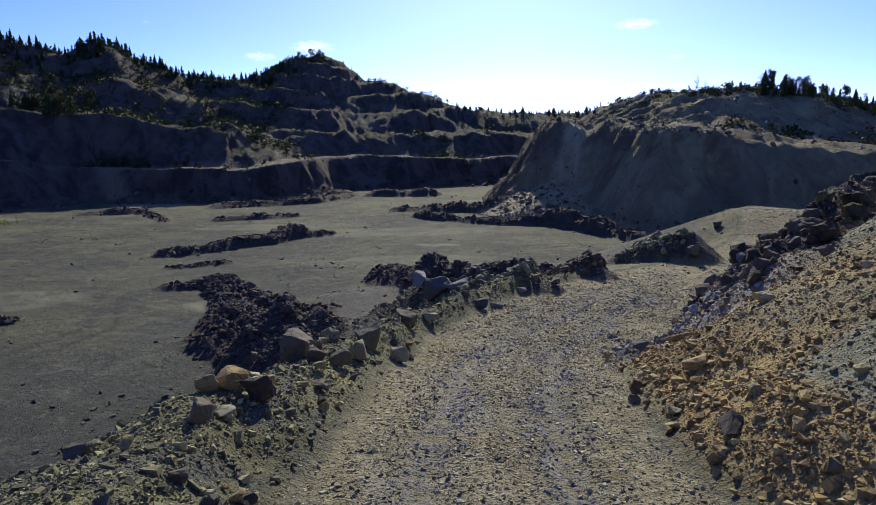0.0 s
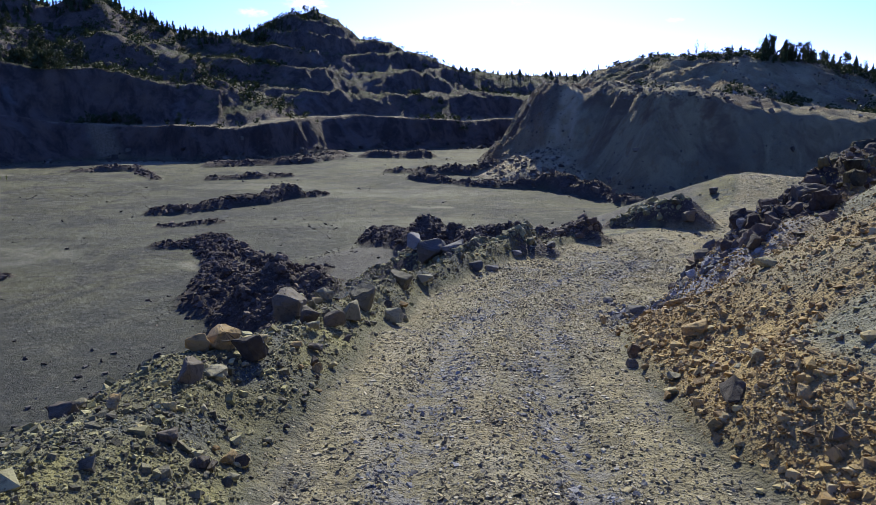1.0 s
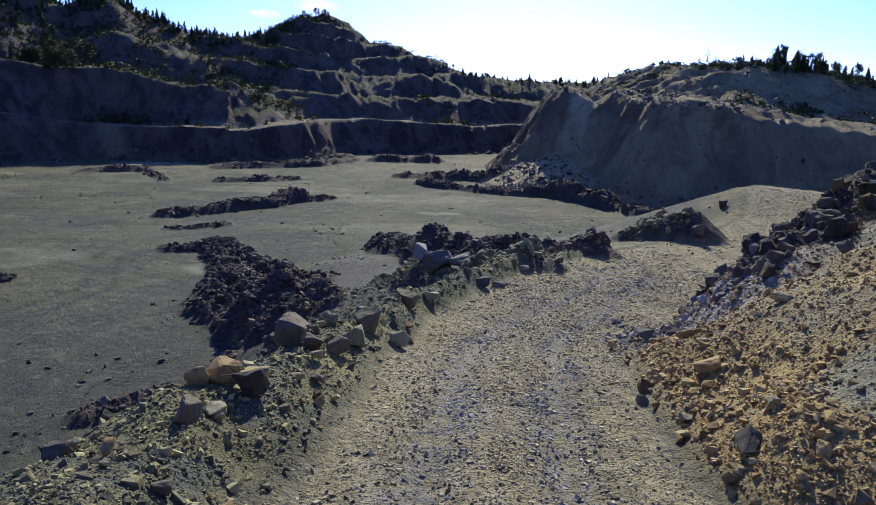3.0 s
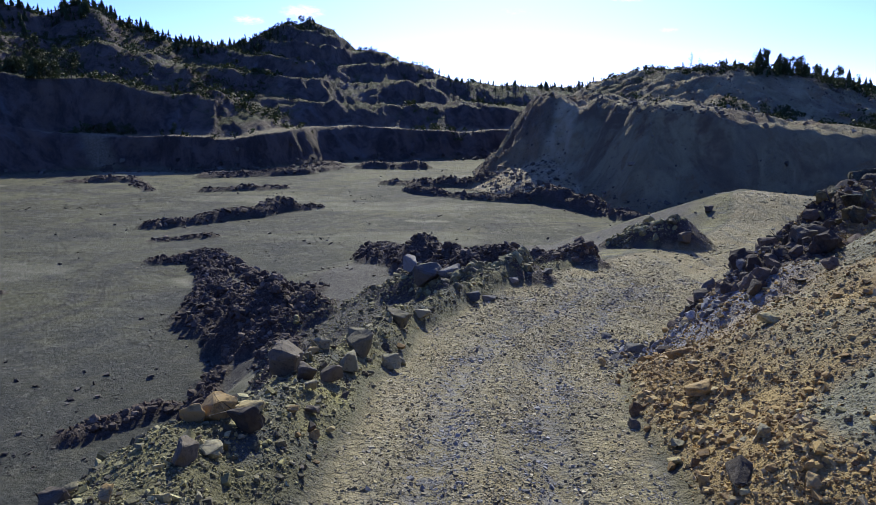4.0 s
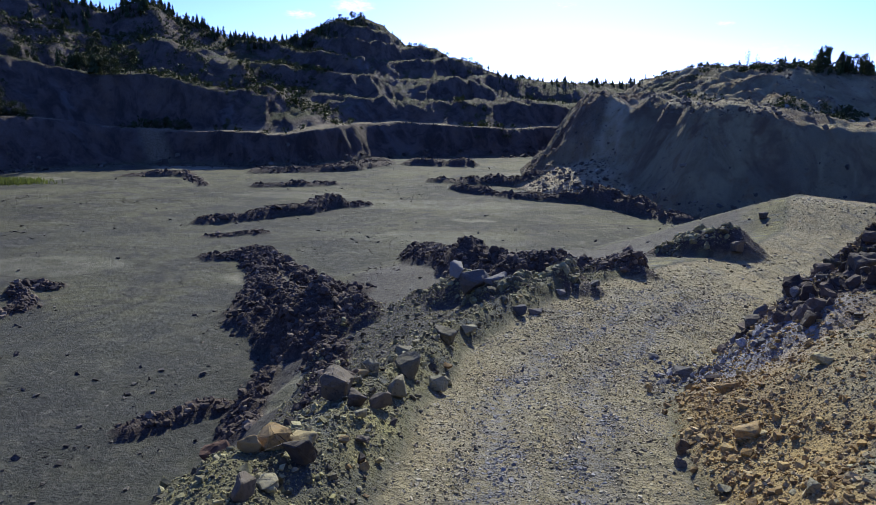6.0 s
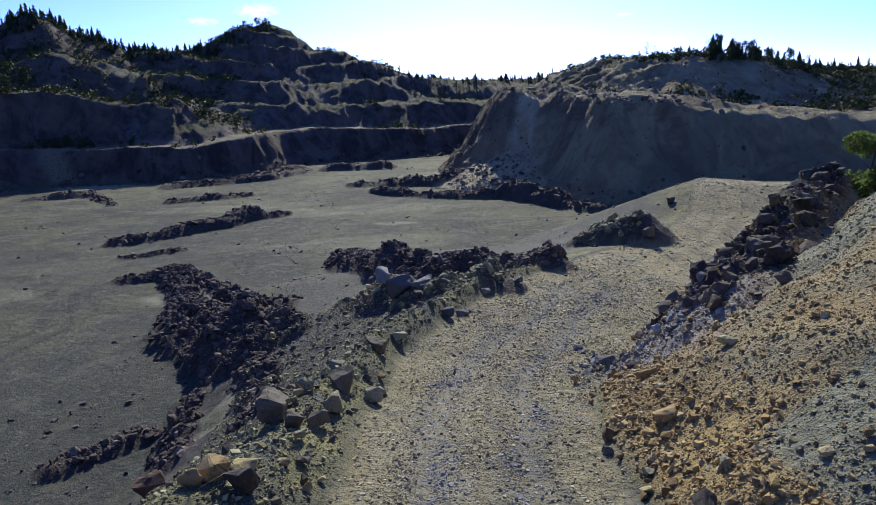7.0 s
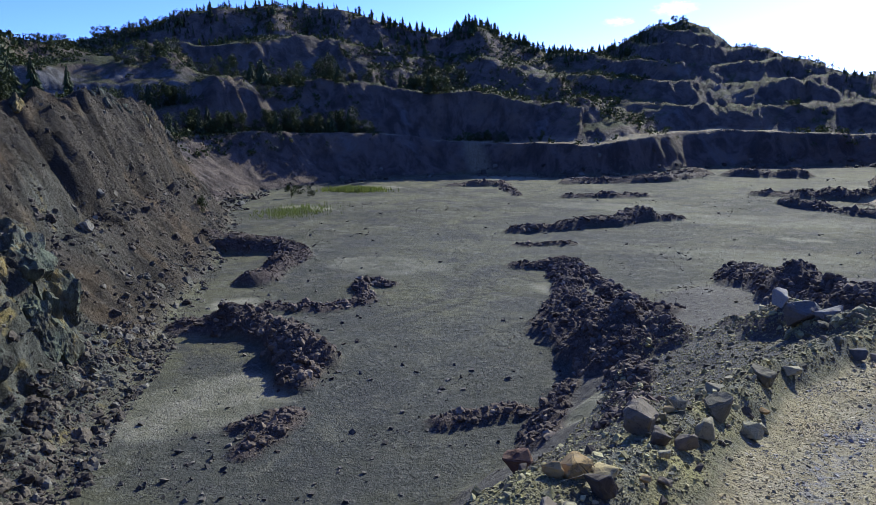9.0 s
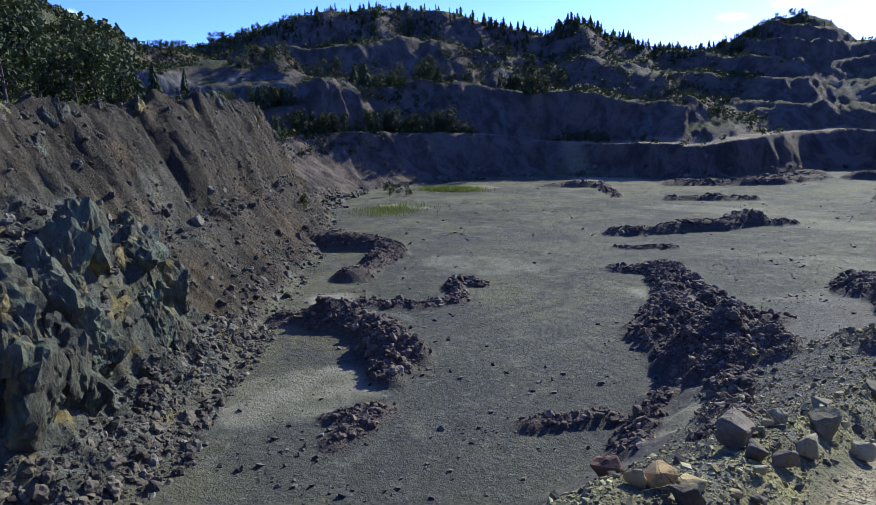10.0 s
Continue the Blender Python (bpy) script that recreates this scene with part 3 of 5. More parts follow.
    beyond = np.maximum(d - span, 0)
    pit = floor + np.where(dw > 0, wall + np.where(dw > run, upper, 0), 0) - 0.12 * beyond
    crag = sstep(0.02, 0.15, t1) * (1 - 0.8 * sstep(0.9, 1.1, dw / run))
    pit = pit + crag * np.where(near_wall > 0.5, 1.0, 0.6) * (0.9 * ridged(s + 0.2 * d, d * 0.35, 4.6, 4, 41) + 0.6 * ridged(x, y, 2.4, 3, 45))
    pit = pit + near_wall * crag * sstep(0.5, 0.7, t1) * (1.2 * ridged(s + 0.3 * d + 3 * fbm(x, y, 7, 2, 49), d * 0.3, 6.0, 4, 46) + 0.8 * ridged(s + 1.5 * fbm(x, y, 4, 2, 50), d * 0.55, 2.4, 4, 47) + 0.7 * fbm(x, y, 1.9, 3, 48) + 0.5 * ridged(x, y, 1.5, 2, 42))
    pit = pit - 2.4 * sstep(1.5, 0.7, np.hypot(x + 38.8, (y - 22.3) * 1.3))
    # hillside spur on the right
    sd, sk, _ = along(SPUR, x, y)
    ss = np.interp(sk, np.arange(len(SPUR)), SPUR_ARC)
    sd = np.where(inside(SPUR, x, y), sd, -sd)
    sw = sd + 1.3 * fbm(x, y, 16, 3, 51) + (0.55 - 0.4 * sstep(4.6, 3.2, sk)) * ridged(ss, sd * 0.2, 5, 4, 52) + 1.2 * sstep(3.2, 1.6, sk) * ridged(x, y, 6, 5, 56) - 0.4
    crest = np.interp(x, [10, 22, 34, 44, 53, 63, 74, 90], [15, 15.4, 15.4, 14.2, 13.0, 11.6, 10.0, 9.5])
    sf, sn, _ = along(SPUR[:12], x, y)
    flank = sstep(3.4, 2.4, sn) * sstep(0, 0.4, sw)
    st = sw / (11 + 3 * flank)
    spur = crest * (flank * np.interp(st, [0, 0.4, 0.62, 0.85, 1], [0, 0.24, 0.6, 0.9, 1]) + (1 - flank) * np.interp(st, [0, 0.3, 0.85, 1], [0, 0.22, 0.95, 1]))
    peak = np.interp(az, [6, 11.6, 12.8, 16, 18.5, 22, 25, 29, 32, 40], [15.5, 16, 20, 22, 23, 22.6, 23, 21, 18.5, 18])
    spur = spur + np.maximum(peak - crest, 0) * (0.1 * sstep(11, 26, sf) + 0.9 * sstep(30, 62, sf + 5 * fbm(x, y, 16, 3, 57))) * sstep(9, 18, sw)
    spur = spur + (0.8 * fbm(x, y, 9, 4, 53) + (0.45 + 0.9 * flank) * ridged(x, y, 3.6, 4, 58) + 0.5 * ridged(ss, sd * 0.3, 3.5, 3, 59) * (1 - flank) + 1.5 * flank * ridged(x, y, 6.5, 4, 60) + 0.9 * (1 - flank) * ridged(ss + 0.3 * sd, sd * 0.15, 13, 4, 55) + 0.5 * fbm(x, y, 2.2, 3, 54)) * sstep(0.5, 4, sw)
    gd, gn, _ = along(GULLY, x, y)
    spur = spur - 1.8 * np.clip(1 - (gd / 4.0) ** 2, 0, 1) * sstep(1.0, 5.0, sw) + 1.6 * np.clip(1 - (gd / 5.5) ** 2, 0, 1) * sstep(5.0, 1.0, sw)
    fan = 5.6 - 0.33 * np.hypot(x - 24, y - 135) + 0.5 * fbm(x, y, 3, 3, 67)   # sand run out at the gully's foot
    spur = np.maximum(np.where(sw > 0, spur, -5), fan)
    h = np.maximum(pit, spur)
    # road, its berm and bank
    rd, rn, side = along(ROAD, x, y)
    rz, hw, bw, sl = (column(ROAD, rn, c) for c in (2, 3, 4, 5))
    edge = rd - hw + 0.35 * fbm(x, y, 3, 3, 61)
    bed = rz + 0.05 * fbm(x, y, 2.5, 3, 62) - 0.12 * np.exp(-((rd - 0.95) / 0.3) ** 2) + 0.06 * np.exp(-(rd / 0.4) ** 2)
    near_cam = np.interp(rn, [0, 7, 9], [1, 1, 0])
    left = rz - sl * np.maximum(edge - bw, 0) + near_cam * (0.65 * np.exp(-((edge - 0.55 * bw) / (0.42 * bw)) ** 2) + 0.3 * fbm(x, y, 1.8, 4, 63) * sstep(0, 0.6, edge))
    cap = np.interp(rn, [1, 4, 6, 7.5, 9, 10.5, 11.5, 12.5, 14], [20, 17, 14.5, 12.3, 11.2, 9.5, 8.6, 7.4, 4.5])
    rise = np.interp(rn, [0, 4, 5, 10, 12], [0.62, 0.66, 0.75, 0.7, 0.3])
    bank = rz + rise * np.maximum(edge, 0) + (0.25 * fbm(x, y, 2.2, 4, 64) + 0.2 * ridged(x, y, 3.0, 3, 66)) * sstep(0, 0.8, edge)
    bank = np.minimum(bank, cap + 0.06 * edge + 0.3 * fbm(x, y, 4, 3, 65))
    od, on_, _ = along(OUTCROP, x, y)
    bank = bank + column(OUTCROP, on_, 2) * np.clip(1 - (od / 1.9) ** 2, 0, 1) * np.maximum(0.75 + 0.7 * ridged(x, y, 1.8, 3, 68), 0.1)
    onroad = sstep(0.15, -0.25, edge)
    flank = np.where(side > 0, bank, np.maximum(left, floor - 0.02))
    way = onroad * bed + (1 - onroad) * flank
    z = np.where(side > 0, np.maximum(way, np.where(rn > 11, h, 0)), np.maximum(way, h))
    z = np.where(onroad > 0.5, way, z)
    dark = np.zeros(np.shape(x))
    for k, line in enumerate(HEAPS.values()):
        hd, hn, _ = along(line, x, y)
        hw2 = column(line, hn, 2) * (1 + 0.65 * fbm(x, y, 4.2, 3, 71))
        bump = np.clip(1 - (hd / hw2) ** 2, 0, 1)
        z = z + column(line, hn, 3) * (bump ** 0.8) * np.maximum(0.85 + 0.8 * fbm(x, y, 3.8, 3, 73) + 0.3 * ridged(x, y, 1.6, 2, 72), 0.05)
        dark = np.maximum(dark, sstep(0.0, 0.35, bump))
    tongue = sstep(-0.15, 0.3, fbm(x, y, 5.5, 3, 111) + 0.45 * np.exp(-np.maximum(edge, 0) / 1.3) - 0.06 - 1.1 * sstep(10.4, 8.2, y) * sstep(1.2, 2.4, edge) - 0.5 * sstep(6.0, 8.5, edge))
    masks = dict(dark=dark, tongue=tongue, road=onroad * sstep(0.25, 0.0, h - way), bank=np.where(side > 0, sstep(0, 0.5, edge), 0) * np.where(rn < 11.5, 1.0, 0) * (way >= h - 0.3),
                 berm=np.where(side < 0, sstep(0, 0.4, edge), 0) * sstep(0.3, 1.2, way - h) * np.where(rn < 12, 1.0, 0),
                 bw=bw, wall=np.where(h > way, np.clip(dw / 2, 0, 1), 0), fan=np.clip(fan, -1, 9), spur=(spur > pit) & (spur > 0) & (h > way), near=near_wall, d=dw, run=run, rn=rn, edge=edge, side=side, t2=t2)
    return z, masks


def axis(*stops):
    """Grid lines: (from, step) pairs, with the step blending from stop to stop."""
    out, (p, st) = [stops[0][0]], stops[0]
    pos = [s[0] for s in stops]
    stp = [s[1] for s in stops]
    while out[-1] < pos[-1]:
        out.append(out[-1] + float(np.interp(out[-1], pos, stp)))
    return np.array(out)


GX = axis((-2600, 300), (-400, 25), (-240, 3.5), (-140, 1.0), (-60, 0.5), (-30, 0.42), (-20, 0.45), (-9, 0.22), (16, 0.22), (30, 0.5), (75, 1.0), (130, 2.0), (260, 8), (600, 60), (2600, 300))
GY = axis((-1500, 300), (-120, 12), (-20, 1.5), (4, 0.4), (7, 0.2), (22, 0.25), (45, 0.45), (75, 0.65), (150, 0.75), (205, 0.9), (300, 3), (420, 20), (3000, 350))
XX, YY = np.meshgrid(GX, GY)
ZZ, MK = land(XX, YY)


def sample(grid, x, y):
    """A value of the ground grid at places, between its lines."""
    x, y = np.asarray(x, float), np.asarray(y, float)
    i = np.clip(np.searchsorted(GX, x) - 1, 0, len(GX) - 2)
    j = np.clip(np.searchsorted(GY, y) - 1, 0, len(GY) - 2)
    u, v = (x - GX[i]) / (GX[i + 1] - GX[i]), (y - GY[j]) / (GY[j + 1] - GY[j])
    return (grid[j, i] * (1 - u) + grid[j, i + 1] * u) * (1 - v) + (grid[j + 1, i] * (1 - u) + grid[j + 1, i + 1] * u) * v


def height(x, y):
    """Height of the ground sheet at one place."""
    return float(sample(ZZ, x, y))


# ---- the ground sheet, cut along its kinds ----
FCX, FCY = np.meshgrid((GX[1:] + GX[:-1]) / 2, (GY[1:] + GY[:-1]) / 2)
slope = np.hypot(np.gradient(ZZ, GX, axis=1), np.gradient(ZZ, GY, axis=0))
D, RUN, T2, NEAR, SPURRED = MK["d"], MK["run"], MK["t2"], MK["near"], MK["spur"].astype(float)
steep = sstep(0.35, 0.75, slope)
out = (D > 0) & ~MK["spur"].astype(bool) & (MK["wall"] > 0)
MK["cliff"] = np.where(out, sstep(0, 1.5, D) * NEAR * np.where(D < RUN + 3, 1, 0.35), 0)
MK["pale"] = sstep(0.12, 0.5, fbm(XX, YY, 16, 3, 81) + 0.75 * np.exp(-((XX + 37) ** 2 + (YY - 24) ** 2) / 170) + 0.25) * sstep(48, 34, YY) * sstep(15.5, 11, ZZ)
MK["bench"] = np.where(out, (1 - steep) * sstep(0.0, 0.3, T2 + 0.25 * (D > RUN)) * np.where(D < RUN + 10, 1.3, 0.08) * (0.7 + 0.4 * fbm(XX, YY, 14, 3, 82)), 0)
SLIDE = along([(-84, 173), (-76, 166), (-70, 158)], XX, YY)[0]
MK["bench"] = np.clip(np.maximum(MK["bench"], np.where(out, 0.9 * sstep(3.2, 1.2, SLIDE + 1.2 * fbm(XX, YY, 3, 3, 86)), 0)), 0, 1)
MK["wall"] = np.where(out, sstep(0, 1.0, D), 0) * (1 - MK["cliff"])
MK["green"] = np.where(out & (D > RUN), np.clip((1 - steep) * (1.0 + 0.9 * fbm(XX, YY, 11, 3, 83)) * sstep(0.02, 0.1, T2) + 0.8 * sstep(0.8, 1.0, T2) + 0.6 * NEAR * (1 - steep), 0, 0.92), 0)
# where sunlight is painted on the spur: its corner, gully, fan and top
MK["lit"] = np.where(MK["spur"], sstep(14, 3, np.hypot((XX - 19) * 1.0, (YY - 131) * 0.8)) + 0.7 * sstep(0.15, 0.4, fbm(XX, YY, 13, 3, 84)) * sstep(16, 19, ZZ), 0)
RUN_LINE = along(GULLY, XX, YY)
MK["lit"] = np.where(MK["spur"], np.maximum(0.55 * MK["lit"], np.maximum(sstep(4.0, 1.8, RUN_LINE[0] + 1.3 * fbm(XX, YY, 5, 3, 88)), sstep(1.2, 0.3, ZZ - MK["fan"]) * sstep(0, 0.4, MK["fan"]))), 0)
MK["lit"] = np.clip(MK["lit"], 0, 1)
MK["earth"] = np.where(MK["spur"], sstep(0, 4, RUN_LINE[0]) * (RUN_LINE[2] < 0) * sstep(-0.5, 0.2, fbm(XX, YY, 9, 3, 89) + 0.25) * sstep(40, 33, XX), 0)
MK["green"] = np.where(MK["spur"], 0.7 * sstep(60, 75, YY - 90) * sstep(0.0, 0.3, fbm(XX, YY, 9, 3, 85)) * sstep(12, 16, ZZ), MK["green"])
MK["outer"] = sstep(1.2, 4.0, MK["edge"] - MK["bw"]) * MK["berm"]
MK["blue"] = sstep(2.8, 1.0, np.hypot((XX - 6.9) * 0.8, (YY - 18.9) * 0.6)) + 0.5 * sstep(3, 1, np.hypot(XX - 13, (YY - 27) * 0.6))
MK["blue"] = np.clip(MK["blue"], 0, 1)
MK["dark"] = np.maximum(MK["dark"], sstep(2.0, 1.1, along(OUTCROP[1:], XX, YY)[0] + 0.6 * fbm(XX, YY, 1.6, 2, 69)) * MK["bank"])
MK["rut"] = np.exp(-((along(ROAD, XX, YY)[0] + 0.45 * fbm(XX, YY, 2.4, 3, 93) - 0.95) / 0.5) ** 2) * MK["road"] * sstep(8.5, 7.0, MK["rn"])
MK["bank"] = MK["bank"] * sstep(10.2, 8.6, MK["rn"])
crust = np.zeros(XX.shape)
# dried pale mud: x, y, half sizes, strength
for cx, cy, sx, sy, k in [(-20.5, 63.5, 3.8, 2.2, 0.8), (-32, 29.5, 4.5, 5.0, 0.6), (-46.5, 47, 2.6, 2.2, 0.9), (-9.0, 33.5, 1.2, 2.2, 1.0), (-64, 156, 9, 3.5, 0.9), (-80, 101, 6, 2.5, 0.8), (-86, 133, 7, 2.5, 0.7), (-6, 110, 16, 5, 0.35),
                          (-28, 118, 14, 4, 0.35), (-3, 84, 12, 4, 0.3), (-42, 66, 8, 4, 0.4), (0, 96, 3, 1.2, 0.7), (10, 150, 10, 8, 0.4)]:
    r2 = ((XX - cx) / sx) ** 2 + ((YY - cy) / sy) ** 2 + 0.7 * fbm(XX, YY, 4, 3, 87)
    crust = np.maximum(crust, k * sstep(1.3, 0.6, r2))
MK["wet"] = crust * (D < 0.5) * (MK["road"] < 0.1)
TRACKS = [[(-50, 70), (-26, 81), (-10, 87), (6, 93), (20, 97)], [(-50, 67.5), (-26, 78.6), (-10, 84.8), (6, 90.8), (20, 95)], [(-62, 95), (-40, 86), (-18, 92), (0, 112), (8, 140)],
          [(-60, 92.5), (-39, 83.5), (-16, 90), (3, 111)], [(-34, 44), (-30, 56), (-34, 72), (-48, 92)], [(-31.6, 44), (-27.8, 56), (-31.5, 72), (-46, 93)]]
MK["track"] = np.zeros(XX.shape)
for line in TRACKS:
    MK["track"] = np.maximum(MK["track"], np.exp(-(along(line, XX + 1.2 * fbm(XX, YY, 14, 2, 77), YY + 1.2 * fbm(XX, YY, 11, 2, 78))[0] / 0.42) ** 2) * sstep(-0.45, 0.1, fbm(XX, YY, 7, 2, 79)))
# dark mud on the left floor, with vignette dimming painted into it
MK["dim_mud"] = sstep(1.5, 0.4, ((XX + 21) / 15) ** 2 + ((YY - 36) / 24) ** 2 + 0.9 * fbm(XX, YY, 9, 4, 76)) + 0.6 * sstep(1.4, 0.3, ((XX + 34) / 22) ** 2 + ((YY - 78) / 26) ** 2 + 1.3 * fbm(XX, YY, 12, 4, 75))
MK["dim_mud"] = np.clip(MK["dim_mud"], 0, 1)
AZ = np.degrees(np.arctan2(XX, YY))
MK["chalk"] = np.where(out & (D > RUN), sstep(186, 189, np.hypot(XX, YY)) * sstep(204, 199, np.hypot(XX, YY)) * sstep(-61, -59, AZ) * sstep(-45, -48, AZ) * sstep(0.3, 0.6, slope), 0)
MK["green"] = np.maximum(MK["green"], np.where(out & (D > RUN + 8), 0.9 * sstep(-56, -60, AZ), 0)) * (1 - MK["chalk"])
NAMES = ["chalk", "road", "bank", "berm", "wall", "cliff", "pale", "bench", "green", "lit", "spur", "dark", "blue", "rut", "wet", "outer", "tongue", "earth", "track", "dim_mud"]


def mid(a):
    a = np.asarray(a, float)
    return (a[1:, 1:] + a[1:, :-1] + a[:-1, 1:] + a[:-1, :-1]) / 4


def sheet(name, keep):
    """The quads of the ground grid that keep picks out, as one object."""
    nx = len(GX)
    q = np.argwhere(keep)
    a = q[:, 0] * nx + q[:, 1]
    quads = np.stack([a, a + 1, a + nx + 1, a + nx], -1)
    used, inv = np.unique(quads, return_inverse=True)
    me = bpy.data.meshes.new(name)
    co = np.stack([XX.ravel()[used], YY.ravel()[used], ZZ.ravel()[used]], -1)
    me.vertices.add(len(co))
    me.vertices.foreach_set("co", co.ravel())
    me.loops.add(quads.size)
    me.loops.foreach_set("vertex_index", inv.ravel().astype(np.int32))
    me.polygons.add(len(quads))
    me.polygons.foreach_set("loop_start", np.arange(0, quads.size, 4, dtype=np.int32))
    me.update(calc_edges=True)
    me.polygons.foreach_set("use_smooth", np.ones(len(quads), bool))
    for key in NAMES:
        at = me.attributes.new(key, "FLOAT", "POINT")
        at.data.foreach_set("value", np.asarray(MK[key], float).ravel()[used].astype(np.float32))
    me.materials.append(GROUND)
    return new(name, me)


f_road = mid(MK["road"]) > 0.5
f_bank = (mid(MK["bank"]) > 0.5) & ~f_road
f_berm = (mid(MK["berm"]) > 0.5) & ~f_road & ~f_bank
f_spur = (mid(MK["spur"]) > 0.5) & ~f_road & ~f_bank & ~f_berm
f_out = (mid(D) > 0) & (mid(out) > 0.5) & ~(f_road | f_bank | f_berm | f_spur)
f_cliff = f_out & (mid(NEAR) > 0.5) & (mid(D - RUN) < 2)
f_wall = f_out & ~f_cliff & (mid(NEAR) < 0.5) & (FCY < 330) & (np.abs(FCX) < 300)
rest = ~(f_road | f_bank | f_berm | f_spur | f_cliff | f_wall)
tagged(sheet("ground", rest), "dark grey trampled mud of the pit floor and the land round it", "ground", kind="structure")
tagged(sheet("road", f_road), "crushed stone haul road with pale wheel lines", "road", kind="structure")
tagged(sheet("bank", f_bank), "yellow rubble bank above the haul road", "bank", kind="structure")
tagged(sheet("berm", f_berm), "stony berm and embankment beside the haul road", "berm", kind="structure")
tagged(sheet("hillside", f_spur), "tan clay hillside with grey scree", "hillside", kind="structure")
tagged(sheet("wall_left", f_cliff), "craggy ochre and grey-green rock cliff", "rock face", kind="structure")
tagged(sheet("wall_far", f_wall), "terraced dark brown quarry wall with benches", "quarry wall", kind="structure")

# ---- broken stone ----
rng = np.random.default_rng(7)


def hull(points):
    """A convex angular stone round the points: vertices and triangles."""
    bm = bmesh.new()
    for p in points:
        bm.verts.new(p)
    bmesh.ops.convex_hull(bm, input=bm.verts)
    loose = [v for v in bm.verts if not v.link_faces]
    bmesh.ops.delete(bm, geom=loose, context="VERTS")
    bmesh.ops.triangulate(bm, faces=bm.faces)
    bm.verts.index_update()
    v = np.array([tuple(q.co) for q in bm.verts])
    f = np.array([[q.index for q in face.verts] for face in bm.faces])
    bm.free()
    return v, f


def stone_points(flat=0.65):
    """Corners of a knocked-about block."""
    c = np.array([(i, j, k) for i in (-1, 1) for j in (-1, 1) for k in (-1, 1)], float)
    c += rng.uniform(-0.45, 0.45, c.shape)
    c *= np.array([1.0, rng.uniform(0.6, 0.95), flat * rng.uniform(0.75, 1.2)])
    c = c[rng.permutation(8)[:rng.integers(6, 9)]]
    return (c - c.mean(0)) * 0.36


CHIPS = [hull(stone_points(0.45)) for _ in range(14)]


def clod_points():
    """Corners of a lumpy, knocked-off piece."""
    c = rng.normal(size=(9, 3))
    c = c / np.linalg.norm(c, axis=1, keepdims=True) * rng.uniform(0.7, 1.1, (9, 1)) * np.array([1.0, rng.uniform(0.7, 1.0), rng.uniform(0.6, 0.9)])
    return (c - c.mean(0)) * 0.46


LUMPS = [hull(stone_points(0.75)) for _ in range(12)] + [hull(clod_points()) for _ in range(8)]
CLODS = LUMPS[9:]


def rough_lump(seed, level):
    """A lump broken along a few planes, with an uneven skin."""
    r = np.random.default_rng(seed)
    n = r.normal(size=(7, 3))
    n /= np.linalg.norm(n, axis=1, keepdims=True)
    far = r.uniform(0.2, 0.42, 7)
    bm = bmesh.new()
    bmesh.ops.create_icosphere(bm, subdivisions=level, radius=1.0)
    off = Vector((seed * 2.3, seed * 0.7, seed))
    for v in bm.verts:
        d = v.co.normalized()
        dot = n @ np.array(d)
        k = min(float(np.min(np.where(dot > 0.05, far / np.maximum(dot, 0.05), 9.0))), 0.64)
        c = d * k
        v.co = c * (1 + 0.26 * noise.noise(c * 5 + off) + 0.12 * noise.noise(c * 13 + off))
        v.co.z *= 0.85
    bm.verts.index_update()
    out_v, out_f = np.array([tuple(v.co) for v in bm.verts]), np.array([[v.index for v in f.verts] for f in bm.faces])
    bm.free()
    return out_v, out_f


COARSE, ROUGH = [rough_lump(k + 61, 2) for k in range(8)], [rough_lump(k + 80, 3) for k in range(6)]


def turns(n):
    """Random rotations: mostly about the upright axis, with a tilt."""
    a, t, u = rng.uniform(0, 6.283, n), rng.normal(0, 0.5, n), rng.uniform(0, 6.283, n)
    ca, sa, ct, st = np.cos(a), np.sin(a), np.cos(t), np.sin(t)
    z = np.zeros(n)
    rz = np.stack([np.stack([ca, -sa, z], -1), np.stack([sa, ca, z], -1), np.stack([z, z, z + 1], -1)], 1)
    rx = np.stack([np.stack([z + 1, z, z], -1), np.stack([z, ct, -st], -1), np.stack([z, st, ct], -1)], 1)
    cu, su = np.cos(u), np.sin(u)
    ru = np.stack([np.stack([cu, -su, z], -1), np.stack([su, cu, z], -1), np.stack([z, z, z + 1], -1)], 1)
    return rz @ rx @ ru


